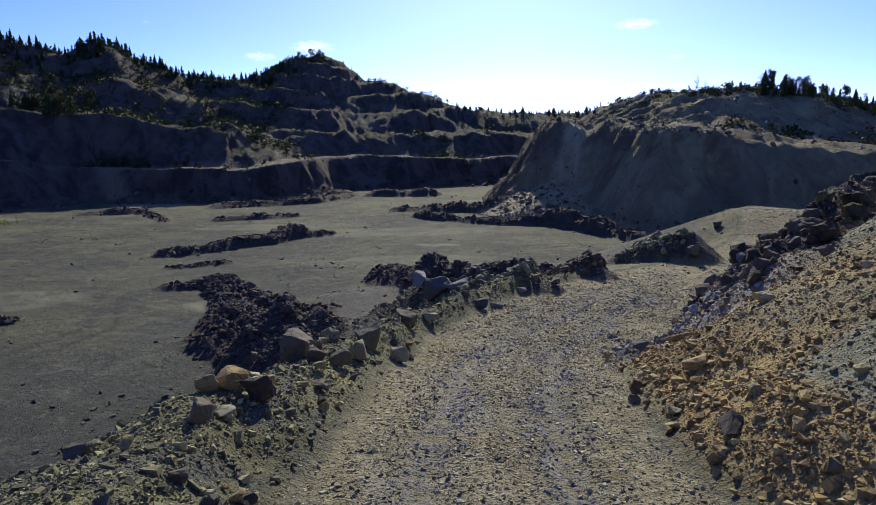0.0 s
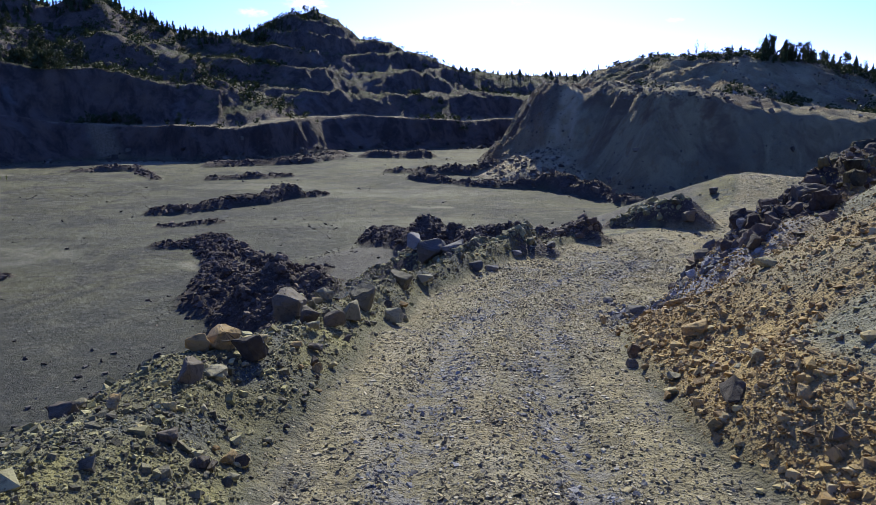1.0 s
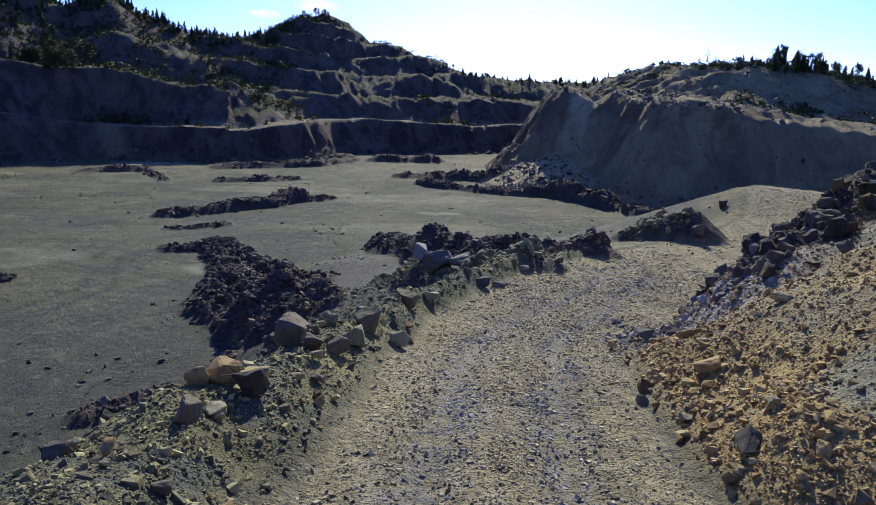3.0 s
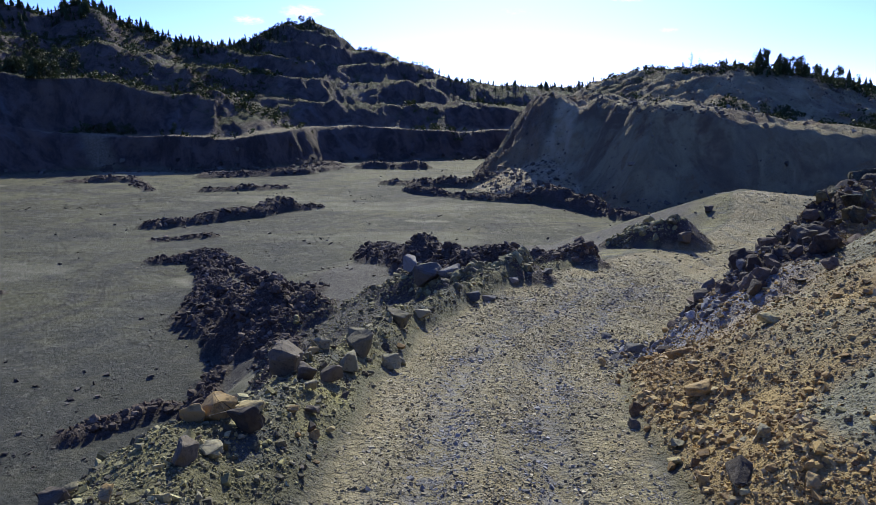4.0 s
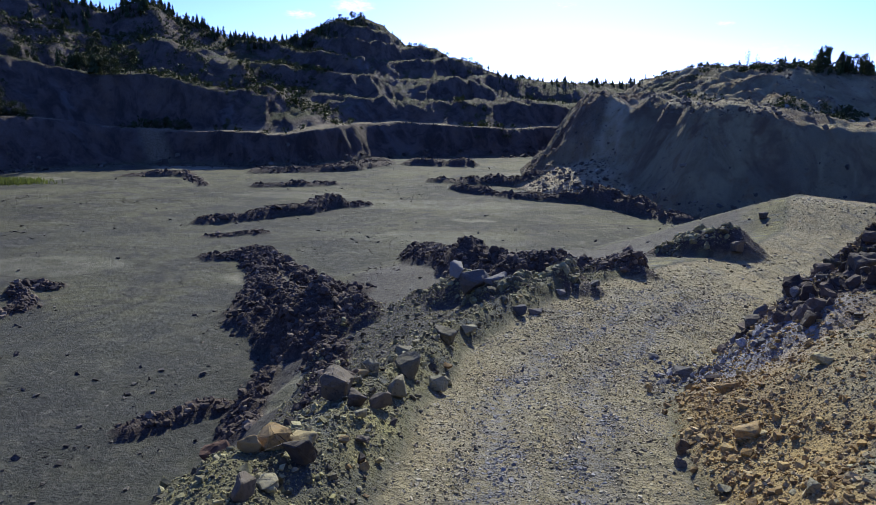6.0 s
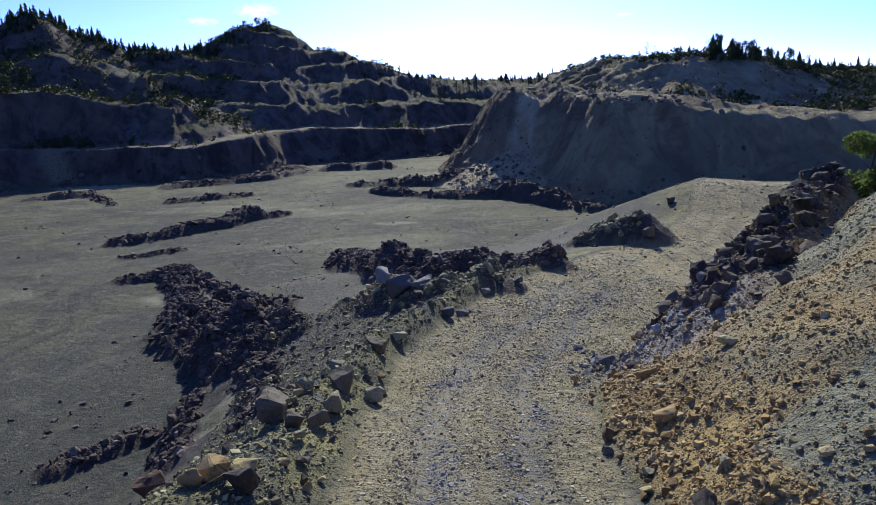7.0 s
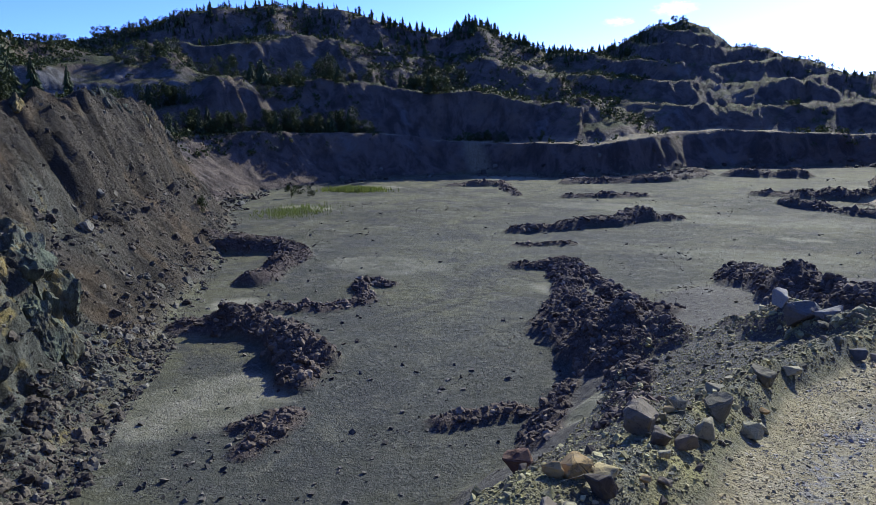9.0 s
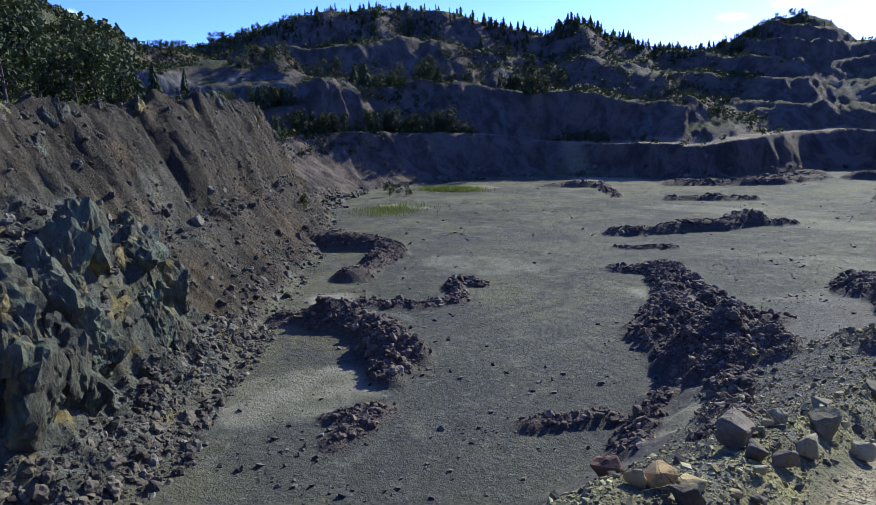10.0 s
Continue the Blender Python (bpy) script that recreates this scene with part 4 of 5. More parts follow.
def joined(name, kinds, pts, sizes, material, smooth=False):
    """Many pieces of the given kinds as one mesh object."""
    sizes = np.asarray(sizes)
    pick = rng.integers(0, len(kinds), len(pts))
    if kinds is not CHIPS:
        near = np.hypot(pts[:, 0], pts[:, 1]) < 75
        pick = np.where((sizes > 0.3) & near, len(kinds) + pick % len(COARSE), pick)
        pick = np.where((sizes > 0.75) & near, len(kinds) + len(COARSE) + pick % len(ROUGH), pick)
        kinds = kinds + COARSE + ROUGH
    rot = turns(len(pts)) * sizes[:, None, None]
    vs, fs, base = [], [], 0
    for k, (v, f) in enumerate(kinds):
        sel = np.where(pick == k)[0]
        if not len(sel):
            continue
        w = np.einsum("nij,vj->nvi", rot[sel], v) + pts[sel][:, None, :]
        vs.append(w.reshape(-1, 3))
        fs.append((f[None] + (base + np.arange(len(sel)) * len(v))[:, None, None]).reshape(-1, 3))
        base += len(sel) * len(v)
    v, f = np.concatenate(vs), np.concatenate(fs)
    me = bpy.data.meshes.new(name)
    me.vertices.add(len(v))
    me.vertices.foreach_set("co", v.ravel())
    me.loops.add(f.size)
    me.loops.foreach_set("vertex_index", f.ravel().astype(np.int32))
    me.polygons.add(len(f))
    me.polygons.foreach_set("loop_start", np.arange(0, f.size, 3, dtype=np.int32))
    me.update(calc_edges=True)
    me.polygons.foreach_set("use_smooth", np.zeros(len(f), bool))
    me.materials.append(material)
    return new(name, me)


def strewn(n, x0, x1, y0, y1, mask, near=1.5):
    """Places on the ground where mask of (masks, x, y, z) holds, thinning out with y."""
    u = rng.uniform(0, 1, n)
    y = y0 * (y1 / y0) ** u if near else rng.uniform(y0, y1, n)
    x = rng.uniform(x0, x1, n)
    z, mk = land(x, y)
    ok = rng.uniform(0, 1, n) < mask(mk, x, y, z)
    return np.stack([x, y, z], -1)[ok], {k: np.asarray(v)[ok] for k, v in mk.items()}


def sized(n, lo, hi, alpha=2.3):
    """Sizes as broken stone has them: few large, very many small."""
    return np.minimum(lo * (1 - rng.uniform(0, 0.9999, n)) ** (-1 / alpha), hi * rng.uniform(0.6, 1.0, n))


p, mk = strewn(250000, -3.5, 14, 4.6, 45, lambda m, x, y, z: m["road"] * (0.45 + 0.55 * sstep(-0.2, 0.3, fbm(x, y, 1.3, 2, 91))) * np.interp(y, [30, 45], [1, 0.15]))
s = sized(len(p), 0.02, 0.11, 2.5) * np.interp(p[:, 1], [8, 30], [1.0, 1.7])
p[:, 2] += s * 0.05
wheel = along(ROAD, p[:, 0], p[:, 1])[0] + 0.45 * fbm(p[:, 0], p[:, 1], 2.4, 3, 93)
lane_pick = (0.75 * np.exp(-((wheel - 0.95) / 0.36) ** 2) > rng.uniform(0, 1, len(p))) & (p[:, 1] < 34)
tagged(joined("gravel", CHIPS, p[~lane_pick], s[~lane_pick], GRAVEL), "loose grey and tan crushed stone on the haul road", "gravel", kind="stuff")
tagged(joined("gravel", CHIPS, p[lane_pick], s[lane_pick] * 1.1, BLUECHIP), "blue-grey crushed stone in the wheel lines", "gravel", kind="stuff")

p, mk = strewn(200000, 2.2, 24, 5.5, 40, lambda m, x, y, z: m["bank"] * (0.12 + 0.83 * m["tongue"]) * np.where(m["edge"] < 7, 0.95, 0.5))
foot = np.exp(-mk["edge"] / 1.6)
s = sized(len(p), 0.034, 0.27, 2.4) * (0.62 + 0.6 * foot) * np.interp(p[:, 1], [8, 30], [0.95, 1.6])
p[:, 2] += s * 0.04
tagged(joined("rubble", LUMPS, p, s, OCHRE), "ochre-yellow broken rubble spilling down the bank", "rubble", kind="stuff")

p, mk = strewn(70000, 2.2, 20, 5.5, 34, lambda m, x, y, z: m["bank"] * (1 - m["tongue"]) * np.where(m["edge"] < 8, 0.9, 0.4))
s = sized(len(p), 0.022, 0.16, 2.4) * np.interp(p[:, 1], [8, 30], [0.95, 1.6])
p[:, 2] += s * 0.04
tagged(joined("scree", LUMPS, p, s, BERMSTONE), "grey-green scree on the bank between the ochre rubble", "scree", kind="stuff")

p, mk = strewn(180000, -9, 8, 3.6, 46, lambda m, x, y, z: m["berm"] * 0.9)
s = sized(len(p), 0.024, 0.26, 2.45) * np.interp(p[:, 1], [8, 30], [1.0, 1.6])
p[:, 2] += s * 0.03
tagged(joined("berm_rubble", LUMPS, p, s, BERMSTONE), "grey, olive and yellow rubble along the berm", "rubble", kind="stuff")

p, mk = strewn(70000, -75, 30, 20, 170, lambda m, x, y, z: (m["d"] < -0.5) * (m["road"] < 0.3) * (m["bank"] < 0.3) * np.clip(0.08 + 0.9 * sstep(0.12, 0.5, fbm(x, y, 9, 3, 95)), 0, 1))
s = sized(len(p), 0.045, 0.5, 1.9)
p[:, 2] += s * 0.15
tagged(joined("pebbles", CHIPS, p, s, PEBBLE), "dark stones scattered over the pit floor", "stones", kind="stuff")

# talus along the cliff foot and the broken ledge halfway up it
p, mk = strewn(110000, -110, -18, 6, 110, lambda m, x, y, z: (m["near"] > 0.5) * (m["d"] > -1.5) * (m["d"] < m["run"] * 0.95) * np.clip(sstep(0.26, 0.1, m["d"] / m["run"]) + sstep(0.4, 0.48, m["d"] / m["run"]) * sstep(0.66, 0.56, m["d"] / m["run"]) + 0.2 * sstep(0.05, 0.3, fbm(x, y, 8, 2, 96)), 0, 1) * 0.9, near=0)
s = sized(len(p), 0.1, 1.3, 1.95) * np.interp(np.hypot(p[:, 0], p[:, 1]), [30, 60], [0.75, 1.05])
p[:, 2] -= s * rng.uniform(-0.05, 0.25, len(s))
tagged(joined("talus", LUMPS, p, s, TALUS), "grey and brown fallen blocks below the cliff", "talus", kind="stuff")

p, mk = strewn(60000, -46, -16, 4, 38, lambda m, x, y, z: (m["near"] > 0.5) * (m["d"] > -1.2) * (m["d"] < m["run"] * 0.6) * np.clip(sstep(0.3, 0.12, m["d"] / m["run"]) + 0.25, 0, 1), near=0)
s = sized(len(p), 0.08, 1.0, 2.0)
p[:, 2] -= s * rng.uniform(-0.05, 0.25, len(s))
tagged(joined("talus", LUMPS, p, s, TALUS), "grey-green and dark fallen blocks at the cliff's foot", "talus", kind="stuff")

p, mk = strewn(90000, -110, -22, 4, 112, lambda m, x, y, z: (m["near"] > 0.5) * (m["d"] > 0) * (m["d"] < m["run"] + 0.5) * np.clip(0.25 + 0.9 * sstep(-0.1, 0.35, fbm(x, y, 5, 3, 94)), 0, 1), near=0)
s = sized(len(p), 0.08, 0.7, 1.9) * np.interp(np.hypot(p[:, 0], p[:, 1]), [30, 60], [0.9, 1.25])
p[:, 2] += s * 0.05
tagged(joined("scree", LUMPS, p, s, TALUS), "brown and grey fragments lying over the cliff's slopes", "scree", kind="stuff")

# heaps of spoil
HEAP_LABEL = dict(long_heap="long heap of dark earth clods on the pit floor", road_heap="dark earth heap beside the bend of the road",
                  rubble_heap="brown rubble heap on the slope below the road", fork_heap="low brown heap at the fork of the road",
                  bay_heap="dark curved heap round a muddy hollow", spur_row="dark row of clods at the hillside's foot")
for key, line in HEAPS.items():
    area = sum((line[i][2] + line[i + 1][2]) * math.dist(line[i][:2], line[i + 1][:2]) for i in range(len(line) - 1))
    far = math.hypot(*line[len(line) // 2][:2])
    count = int(area * np.interp(far, [30, 60, 120, 180], [140, 105, 32.0, 9.0]))
    seg = rng.integers(0, len(line) - 1, count)
    t = rng.uniform(0, 1, count)
    a, b = np.array(line)[seg], np.array(line)[seg + 1]
    c = a + (b - a) * t[:, None]
    off = rng.normal(0, 0.62, (count, 2)) * c[:, 2:3] * (1 + 0.5 * (rng.uniform(0, 1, (count, 1)) < 0.2))
    x, y = c[:, 0] + off[:, 0], c[:, 1] + off[:, 1]
    z, mk = land(x, y)
    s = sized(count, 0.085, 1.0, 2.05) * np.interp(far, [30, 80, 180], [0.8, 1.15, 2.0]) * np.where(np.hypot(*off.T) > 1.1 * c[:, 2], 0.6, 1)
    ok = (mk["road"] < 0.5) & ((mk["dark"] > 0.15) | (rng.uniform(0, 1, count) < 0.16))
    pts = np.stack([x, y, z + s * rng.uniform(-0.34, 0.08, count)], -1)[ok]
    tagged(joined("spoil_heap", CLODS, pts, s[ok], BERMSTONE if key in ("rubble_heap", "fork_heap") else SPOIL), HEAP_LABEL.get(key, "low heap of dark earth clods on the pit floor"), "spoil heap", "heaps of spoil", kind="stuff")


# ---- single boulders ----
def split_rock(name, seed, facets, flat, rough, fine, level=3):
    """A rock broken along flat faces, with uneven edges and chipped surfaces."""
    r = np.random.default_rng(seed)
    n = r.normal(size=(facets, 3))
    n /= np.linalg.norm(n, axis=1, keepdims=True)
    far = r.uniform(0.24, 0.44, facets)
    bm = bmesh.new()
    bmesh.ops.create_icosphere(bm, subdivisions=level, radius=1.0)
    off = Vector((seed * 3.7, seed, seed * 1.9))
    for v in bm.verts:
        d = v.co.normalized()
        dot = n @ np.array(d)
        k = float(np.min(np.where(dot > 0.05, far / np.maximum(dot, 0.05), 9.0)))
        k = min(k, 0.58)
        c = d * k
        c *= 1 + rough * noise.noise(c * 4.0 + off) - rough * abs(noise.noise(c * 8.0 + off)) + fine * noise.noise(c * 21 + off)
        v.co = (c.x, c.y, c.z * flat)
    me = bpy.data.meshes.new(name)
    bm.to_mesh(me)
    bm.free()
    return me


def block(name, seed):
    """A broken block: flat faces, worn corners and a rough skin."""
    r = np.random.default_rng(seed)
    c = r.uniform(-1, 1, (13, 3)) * np.array([1.0, r.uniform(0.7, 0.95), r.uniform(0.55, 0.85)])
    c = c / np.maximum(np.linalg.norm(c, axis=1, keepdims=True), 0.75) * 0.56
    bm = bmesh.new()
    for p in c:
        bm.verts.new(p)
    bmesh.ops.convex_hull(bm, input=bm.verts)
    bmesh.ops.delete(bm, geom=[v for v in bm.verts if not v.link_faces], context="VERTS")
    bmesh.ops.bevel(bm, geom=bm.edges[:], offset=0.035, segments=1, affect="EDGES")
    bmesh.ops.triangulate(bm, faces=bm.faces)
    bmesh.ops.subdivide_edges(bm, edges=[e for e in bm.edges if e.calc_length() > 0.18], cuts=2)
    bmesh.ops.triangulate(bm, faces=bm.faces)
    off = Vector((seed * 3.7, seed, seed * 1.9))
    for v in bm.verts:
        v.co += v.co.normalized() * (0.05 * noise.noise(v.co * 4.5 + off) + 0.028 * noise.noise(v.co * 13 + off))
    me = bpy.data.meshes.new(name)
    bm.to_mesh(me)
    bm.free()
    return me


BOULDERS = [block("boulder", k + 3) for k in range(12)]
TONED = {}


def boulder(x, y, size, material, label, tall=1.0, name="boulder", group="boulders", sink=0.12, kind=None):
    k = int(rng.integers(0, len(BOULDERS))) if kind is None else kind
    key = (k, material.name)
    if key not in TONED:
        TONED[key] = BOULDERS[k].copy()
        TONED[key].materials.append(material)
    ob = new(name, TONED[key])
    ob.matrix_world = pose(x, y, height(x, y) + size * tall * (0.4 - sink), rng.uniform(-18, 18), rng.uniform(-18, 18), rng.uniform(0, 360)) @ Matrix.Diagonal((size * 0.9, size * rng.uniform(0.7, 1.0), size * tall * 0.9, 1))
    return tagged(ob, label, "boulder", group)


for x, y, size, tall in [(-1.77, 14.2, 0.72, 0.8), (-1.62, 15.9, 0.75, 1.1), (-0.97, 16.0, 0.55, 1.0), (-0.7, 17.0, 0.4, 0.9), (-2.4, 15.0, 0.5, 1.1),
                         (-2.04, 18.1, 0.8, 0.6), (-0.97, 20, 0.8, 0.9), (-0.3, 22.3, 0.7, 0.8), (-2.97, 9.05, 0.5, 0.45), (3.7, 10.45, 0.24, 0.9), (4.35, 9.2, 0.26, 1.0), (4.2, 9.5, 0.2, 0.9)]:
    boulder(x, y, size, GREY_ROCK, "pale grey angular boulder beside the haul road", tall)
for x, y, size, tall in [(-2.75, 13.3, 0.85, 1.1), (-2.3, 12.65, 0.52, 0.9), (-1.9, 12.95, 0.6, 0.8), (-2.69, 9.9, 0.55, 1.3), (-3.04, 8.55, 0.55, 0.9), (-4.41, 8.0, 0.42, 1.1), (-3.6, 12.6, 0.5, 0.8),
                         (3.75, 8.6, 0.55, 0.8), (18.1, 48.9, 1.3, 0.9), (10.4, 46.7, 0.9, 0.9), (26.1, 64.6, 1.1, 0.9), (3.44, 11.8, 0.3, 0.8)]:
    boulder(x, y, size, DARK_ROCK, "dark grey blocky boulder with a chipped face", tall)
for x, y, size, tall in [(-3.2, 10.2, 0.62, 0.85), (-3.45, 9.85, 0.42, 0.9), (-2.8, 10.6, 0.5, 0.5), (4.5, 11.8, 0.52, 0.7), (4.4, 17.8, 0.4, 0.9), (5.2, 14.6, 0.6, 0.6), (6.2, 13.0, 0.45, 0.7)]:
    boulder(x, y, size, YELLOW_ROCK, "yellow ochre boulder lying on rubble", tall)
for x, y, size, tall in [(6.0, 20.2, 0.75, 0.6), (1.6, 26.5, 0.8, 0.8), (2.3, 27.2, 0.6, 0.9), (3.8, 31.3, 0.6, 0.8), (5.5, 32.5, 0.6, 0.8), (0.0, 38.2, 2.6, 0.65), (1.1, 37.2, 1.5, 0.8), (-0.8, 41, 1.6, 0.8)]:
    boulder(x, y, size, BLUE_ROCK, "blue-grey slab of broken rock on the slope", tall)
boulder(-9.1, 22.8, 1.35, RUST_ROCK, "rust-red boulder on the slope below the berm", 1.0, sink=-0.05, kind=4)
boulder(-8.4, 21.4, 0.8, DARK_ROCK, "dark grey blocky boulder with a chipped face", 0.9)
for k in range(170):
    u = float(rng.uniform())
    x = float(np.interp(u, [0, 0.25, 0.6, 1], [7.6, 9.6, 14.2, 18.8])) + float(rng.normal(0, 0.6))
    y = float(np.interp(u, [0, 0.25, 0.6, 1], [17.7, 19.9, 25.4, 30.6])) + float(rng.normal(0, 0.7))
    size = float(sized(1, 0.24, 1.15, 1.5)[0]) * (0.75 + 0.5 * u)
    boulder(x, y, size, [DARK_ROCK, CRAG, BLUE_ROCK][0 if k % 3 else (1 if u > 0.25 else 2)], "dark jagged outcrop block on the rubble bank", float(rng.uniform(0.8, 1.5)), "outcrop_block", "outcrop above the road", 0.2)
u = rng.uniform(0, 1, 900)
x = np.interp(u, [0, 0.25, 0.6, 1], [7.4, 9.5, 14.1, 19.0]) + rng.normal(0, 0.75, 900)
y = np.interp(u, [0, 0.25, 0.6, 1], [17.5, 19.8, 25.3, 31.0]) + rng.normal(0, 0.9, 900)
s = sized(900, 0.12, 0.8, 1.7)
p = np.stack([x, y, land(x, y)[0] + 0.08 * s], -1)
tagged(joined("outcrop_debris", LUMPS, p, s, SPOIL), "dark broken rock round the outcrop on the bank", "rubble", kind="stuff")
u = rng.uniform(0, 1, 1500)
x, y = 6.8 + rng.normal(0, 1.0, 1500), 19.2 + rng.normal(0, 1.3, 1500)
s = sized(1500, 0.05, 0.4, 2.2)
p = np.stack([x, y, land(x, y)[0] + 0.05 * s], -1)
tagged(joined("scree", LUMPS, p, s, BLUECHIP), "blue-grey scree at the outcrop's foot", "scree", kind="stuff")


# crags standing out of the cliff
CRAGS = [split_rock("crag", k + 40, 13, 1.15, 0.16, 0.10, 4) for k in range(6)]
for me in CRAGS:
    me.materials.append(CRAG)
for k in range(110):
    band = k < 70
    n = float(rng.uniform(2.35, 4.9) if band else rng.uniform(4.9, 9.4))
    i = int(n)
    a, b = np.array(PIT[i]), np.array(PIT[i + 1])
    c = a + (b - a) * (n - i)
    t = (b - a)[:2] / np.linalg.norm((b - a)[:2])
    off = c[3] * float(rng.normal(0.33, 0.055) if band else rng.uniform(0.78, 0.98))
    size = float(rng.uniform(2.2, 4.6) if k % 3 and band else rng.uniform(1.2, 2.4))
    x, y = c[0] - t[1] * off, c[1] + t[0] * off
    if math.hypot(x + 38.8, y - 22.3) < 2.6:
        continue
    ob = new("crag", CRAGS[k % 6])
    ob.matrix_world = pose(x, y, height(x, y) - (0.1 if band else 0.3) * size, rng.uniform(-12, 12), rng.uniform(-12, 12), rng.uniform(0, 360)) @ Matrix.Diagonal((size, size * 0.85, size * float(rng.uniform(0.8, 1.25)), 1))
    tagged(ob, "grey-green crag jutting from the cliff" if band else "brown crag on the cliff's upper slope", "crag", "crags of the cliff")
# loose stones along the road's edges, large enough to pick out
for k in range(150):
    y = float(6.5 * (26 / 6.5) ** rng.uniform())
    d, n, _ = along(ROAD, np.array([2.5]), np.array([y]))
    xr = float(np.interp(y, [6, 12, 17, 21, 25, 30], [3.1, 3.5, 4.4, 6.0, 9.2, 11.4])) + float(rng.exponential(1.1))
    boulder(xr, y, float(sized(1, 0.09, 0.28, 2.2)[0]), YELLOW_ROCK, "ochre stone at the foot of the rubble bank", float(rng.uniform(0.6, 1.0)), "stone", "stones at the bank's foot", 0.05)
for k in range(110):
    y = float(6.5 * (30 / 6.5) ** rng.uniform())
    xl = float(np.interp(y, [6, 12, 17, 21, 25, 30], [-2.1, -1.4, -0.9, -0.4, 0.8, 2.6])) - float(rng.exponential(1.0))
    boulder(xl, y, float(sized(1, 0.1, 0.36, 2.2)[0]), [GREY_ROCK, DARK_ROCK, YELLOW_ROCK][k % 3], ["pale grey stone on the berm", "dark stone on the berm", "yellow stone on the berm"][k % 3], float(rng.uniform(0.6, 1.0)), "stone", "stones on the berm", 0.05)


# fragments of the hillside
p, mk = strewn(60000, 10, 100, 96, 190, lambda m, x, y, z: m["spur"] * np.clip(0.6 * (x < 26) * (y > 116) + np.where((z > 3.5) & (z < 14), 0.03, 0.1 + sstep(0.0, 0.35, fbm(x, y, 7, 3, 97))) + 0.6 * (z < 2.0), 0, 1) * np.interp(y, [96, 135, 190], [1, 0.7, 0.25]), near=0)
s = sized(len(p), 0.16, 1.6, 2.0)
p[:, 2] += s * 0.05
HILLSTONE = stone_material("hillside_stone", [(0.0, (0.06, 0.052, 0.045)), (0.4, (0.14, 0.12, 0.09)), (0.8, (0.23, 0.19, 0.13)), (1.0, (0.32, 0.29, 0.22))], speck=0.3)
tagged(joined("scree", LUMPS, p, s, HILLSTONE), "tan and grey fragments strewn on the clay hillside", "scree", kind="stuff")
p, mk = strewn(52000, -110, 20, 90, 215, lambda m, x, y, z: (m["near"] < 0.5) * (m["spur"] < 0.5) * (m["d"] > -5) * (m["d"] < m["run"]) * np.clip(sstep(5, 0, m["d"]) * (0.15 + sstep(-0.05, 0.3, fbm(x, y, 12, 3, 98))), 0, 1), near=0)
s = sized(len(p), 0.22, 2.0, 1.8)
p[:, 2] += s * 0.05
tagged(joined("talus", LUMPS, p, s, TALUS), "brown fallen earth and blocks below the quarry wall", "talus", kind="stuff")

p, mk = strewn(16000, -9, 14, -12, 4.6, lambda m, x, y, z: np.clip(m["road"] + m["berm"] + m["bank"], 0, 1), near=0)
s = sized(len(p), 0.03, 0.22, 2.4)
p[:, 2] += s * 0.04
tagged(joined("gravel", CHIPS, p, s, GRAVEL), "loose stone on the upper stretch of the haul road", "gravel", kind="stuff")

p, mk = strewn(52000, 4, 40, 28, 76, lambda m, x, y, z: m["road"] * np.interp(y, [28, 40, 76], [0.3, 0.8, 0.5]) * (0.3 + 0.7 * sstep(-0.2, 0.3, fbm(x, y, 2.0, 2, 92))), near=0)
s = sized(len(p), 0.045, 0.3, 2.3)
p[:, 2] += s * 0.05
tagged(joined("gravel", CHIPS, p, s, GRAVEL), "loose crushed stone where the haul road bends", "gravel", kind="stuff")
# ---- trees, shrubs and grass ----
def part(name, verts, faces, material, parent, label=""):
    me = bpy.data.meshes.new(name)
    me.from_pydata([tuple(v) for v in verts], [], [tuple(f) for f in faces])
    me.materials.append(material)
    ob = new(name, me)
    ob.parent = parent
    return tagged(ob, label)


def trunk_shape(h, r, lean, r2, limbs=0):
    """A tapered, slightly bent trunk with a few limbs."""
    v, f = [], []

    def tube(a, b, ra, rb, n=6):
        a, b = np.array(a, float), np.array(b, float)
        d = (b - a) / np.linalg.norm(b - a)
        u = np.cross(d, (0.3, 0.9, 0.1))
        u /= np.linalg.norm(u)
        w = np.cross(d, u)
        base = len(v)
        for c, rad in ((a, ra), (b, rb)):
            for k in range(n):
                t = 6.283 * k / n
                v.append(c + rad * (u * math.cos(t) + w * math.sin(t)))
        for k in range(n):
            f.append((base + k, base + (k + 1) % n, base + n + (k + 1) % n, base + n + k))

    mid_ = (lean * 0.4, lean * 0.2, h * 0.5)
    tube((0, 0, -0.06 * h), mid_, r, r * 0.62)
    tube(mid_, (lean, lean * 0.5, h * 0.96), r * 0.62, r2)
    for k in range(limbs):
        t = r2 * 7 * k + k * 2.4
        z = h * (0.25 + 0.12 * k)
        tube((lean * z / h * 0.8, lean * 0.4 * z / h, z), (0.3 * h * math.cos(t), 0.3 * h * math.sin(t), z + 0.22 * h), r * 0.4, r2 * 0.5, 5)
    return v, f


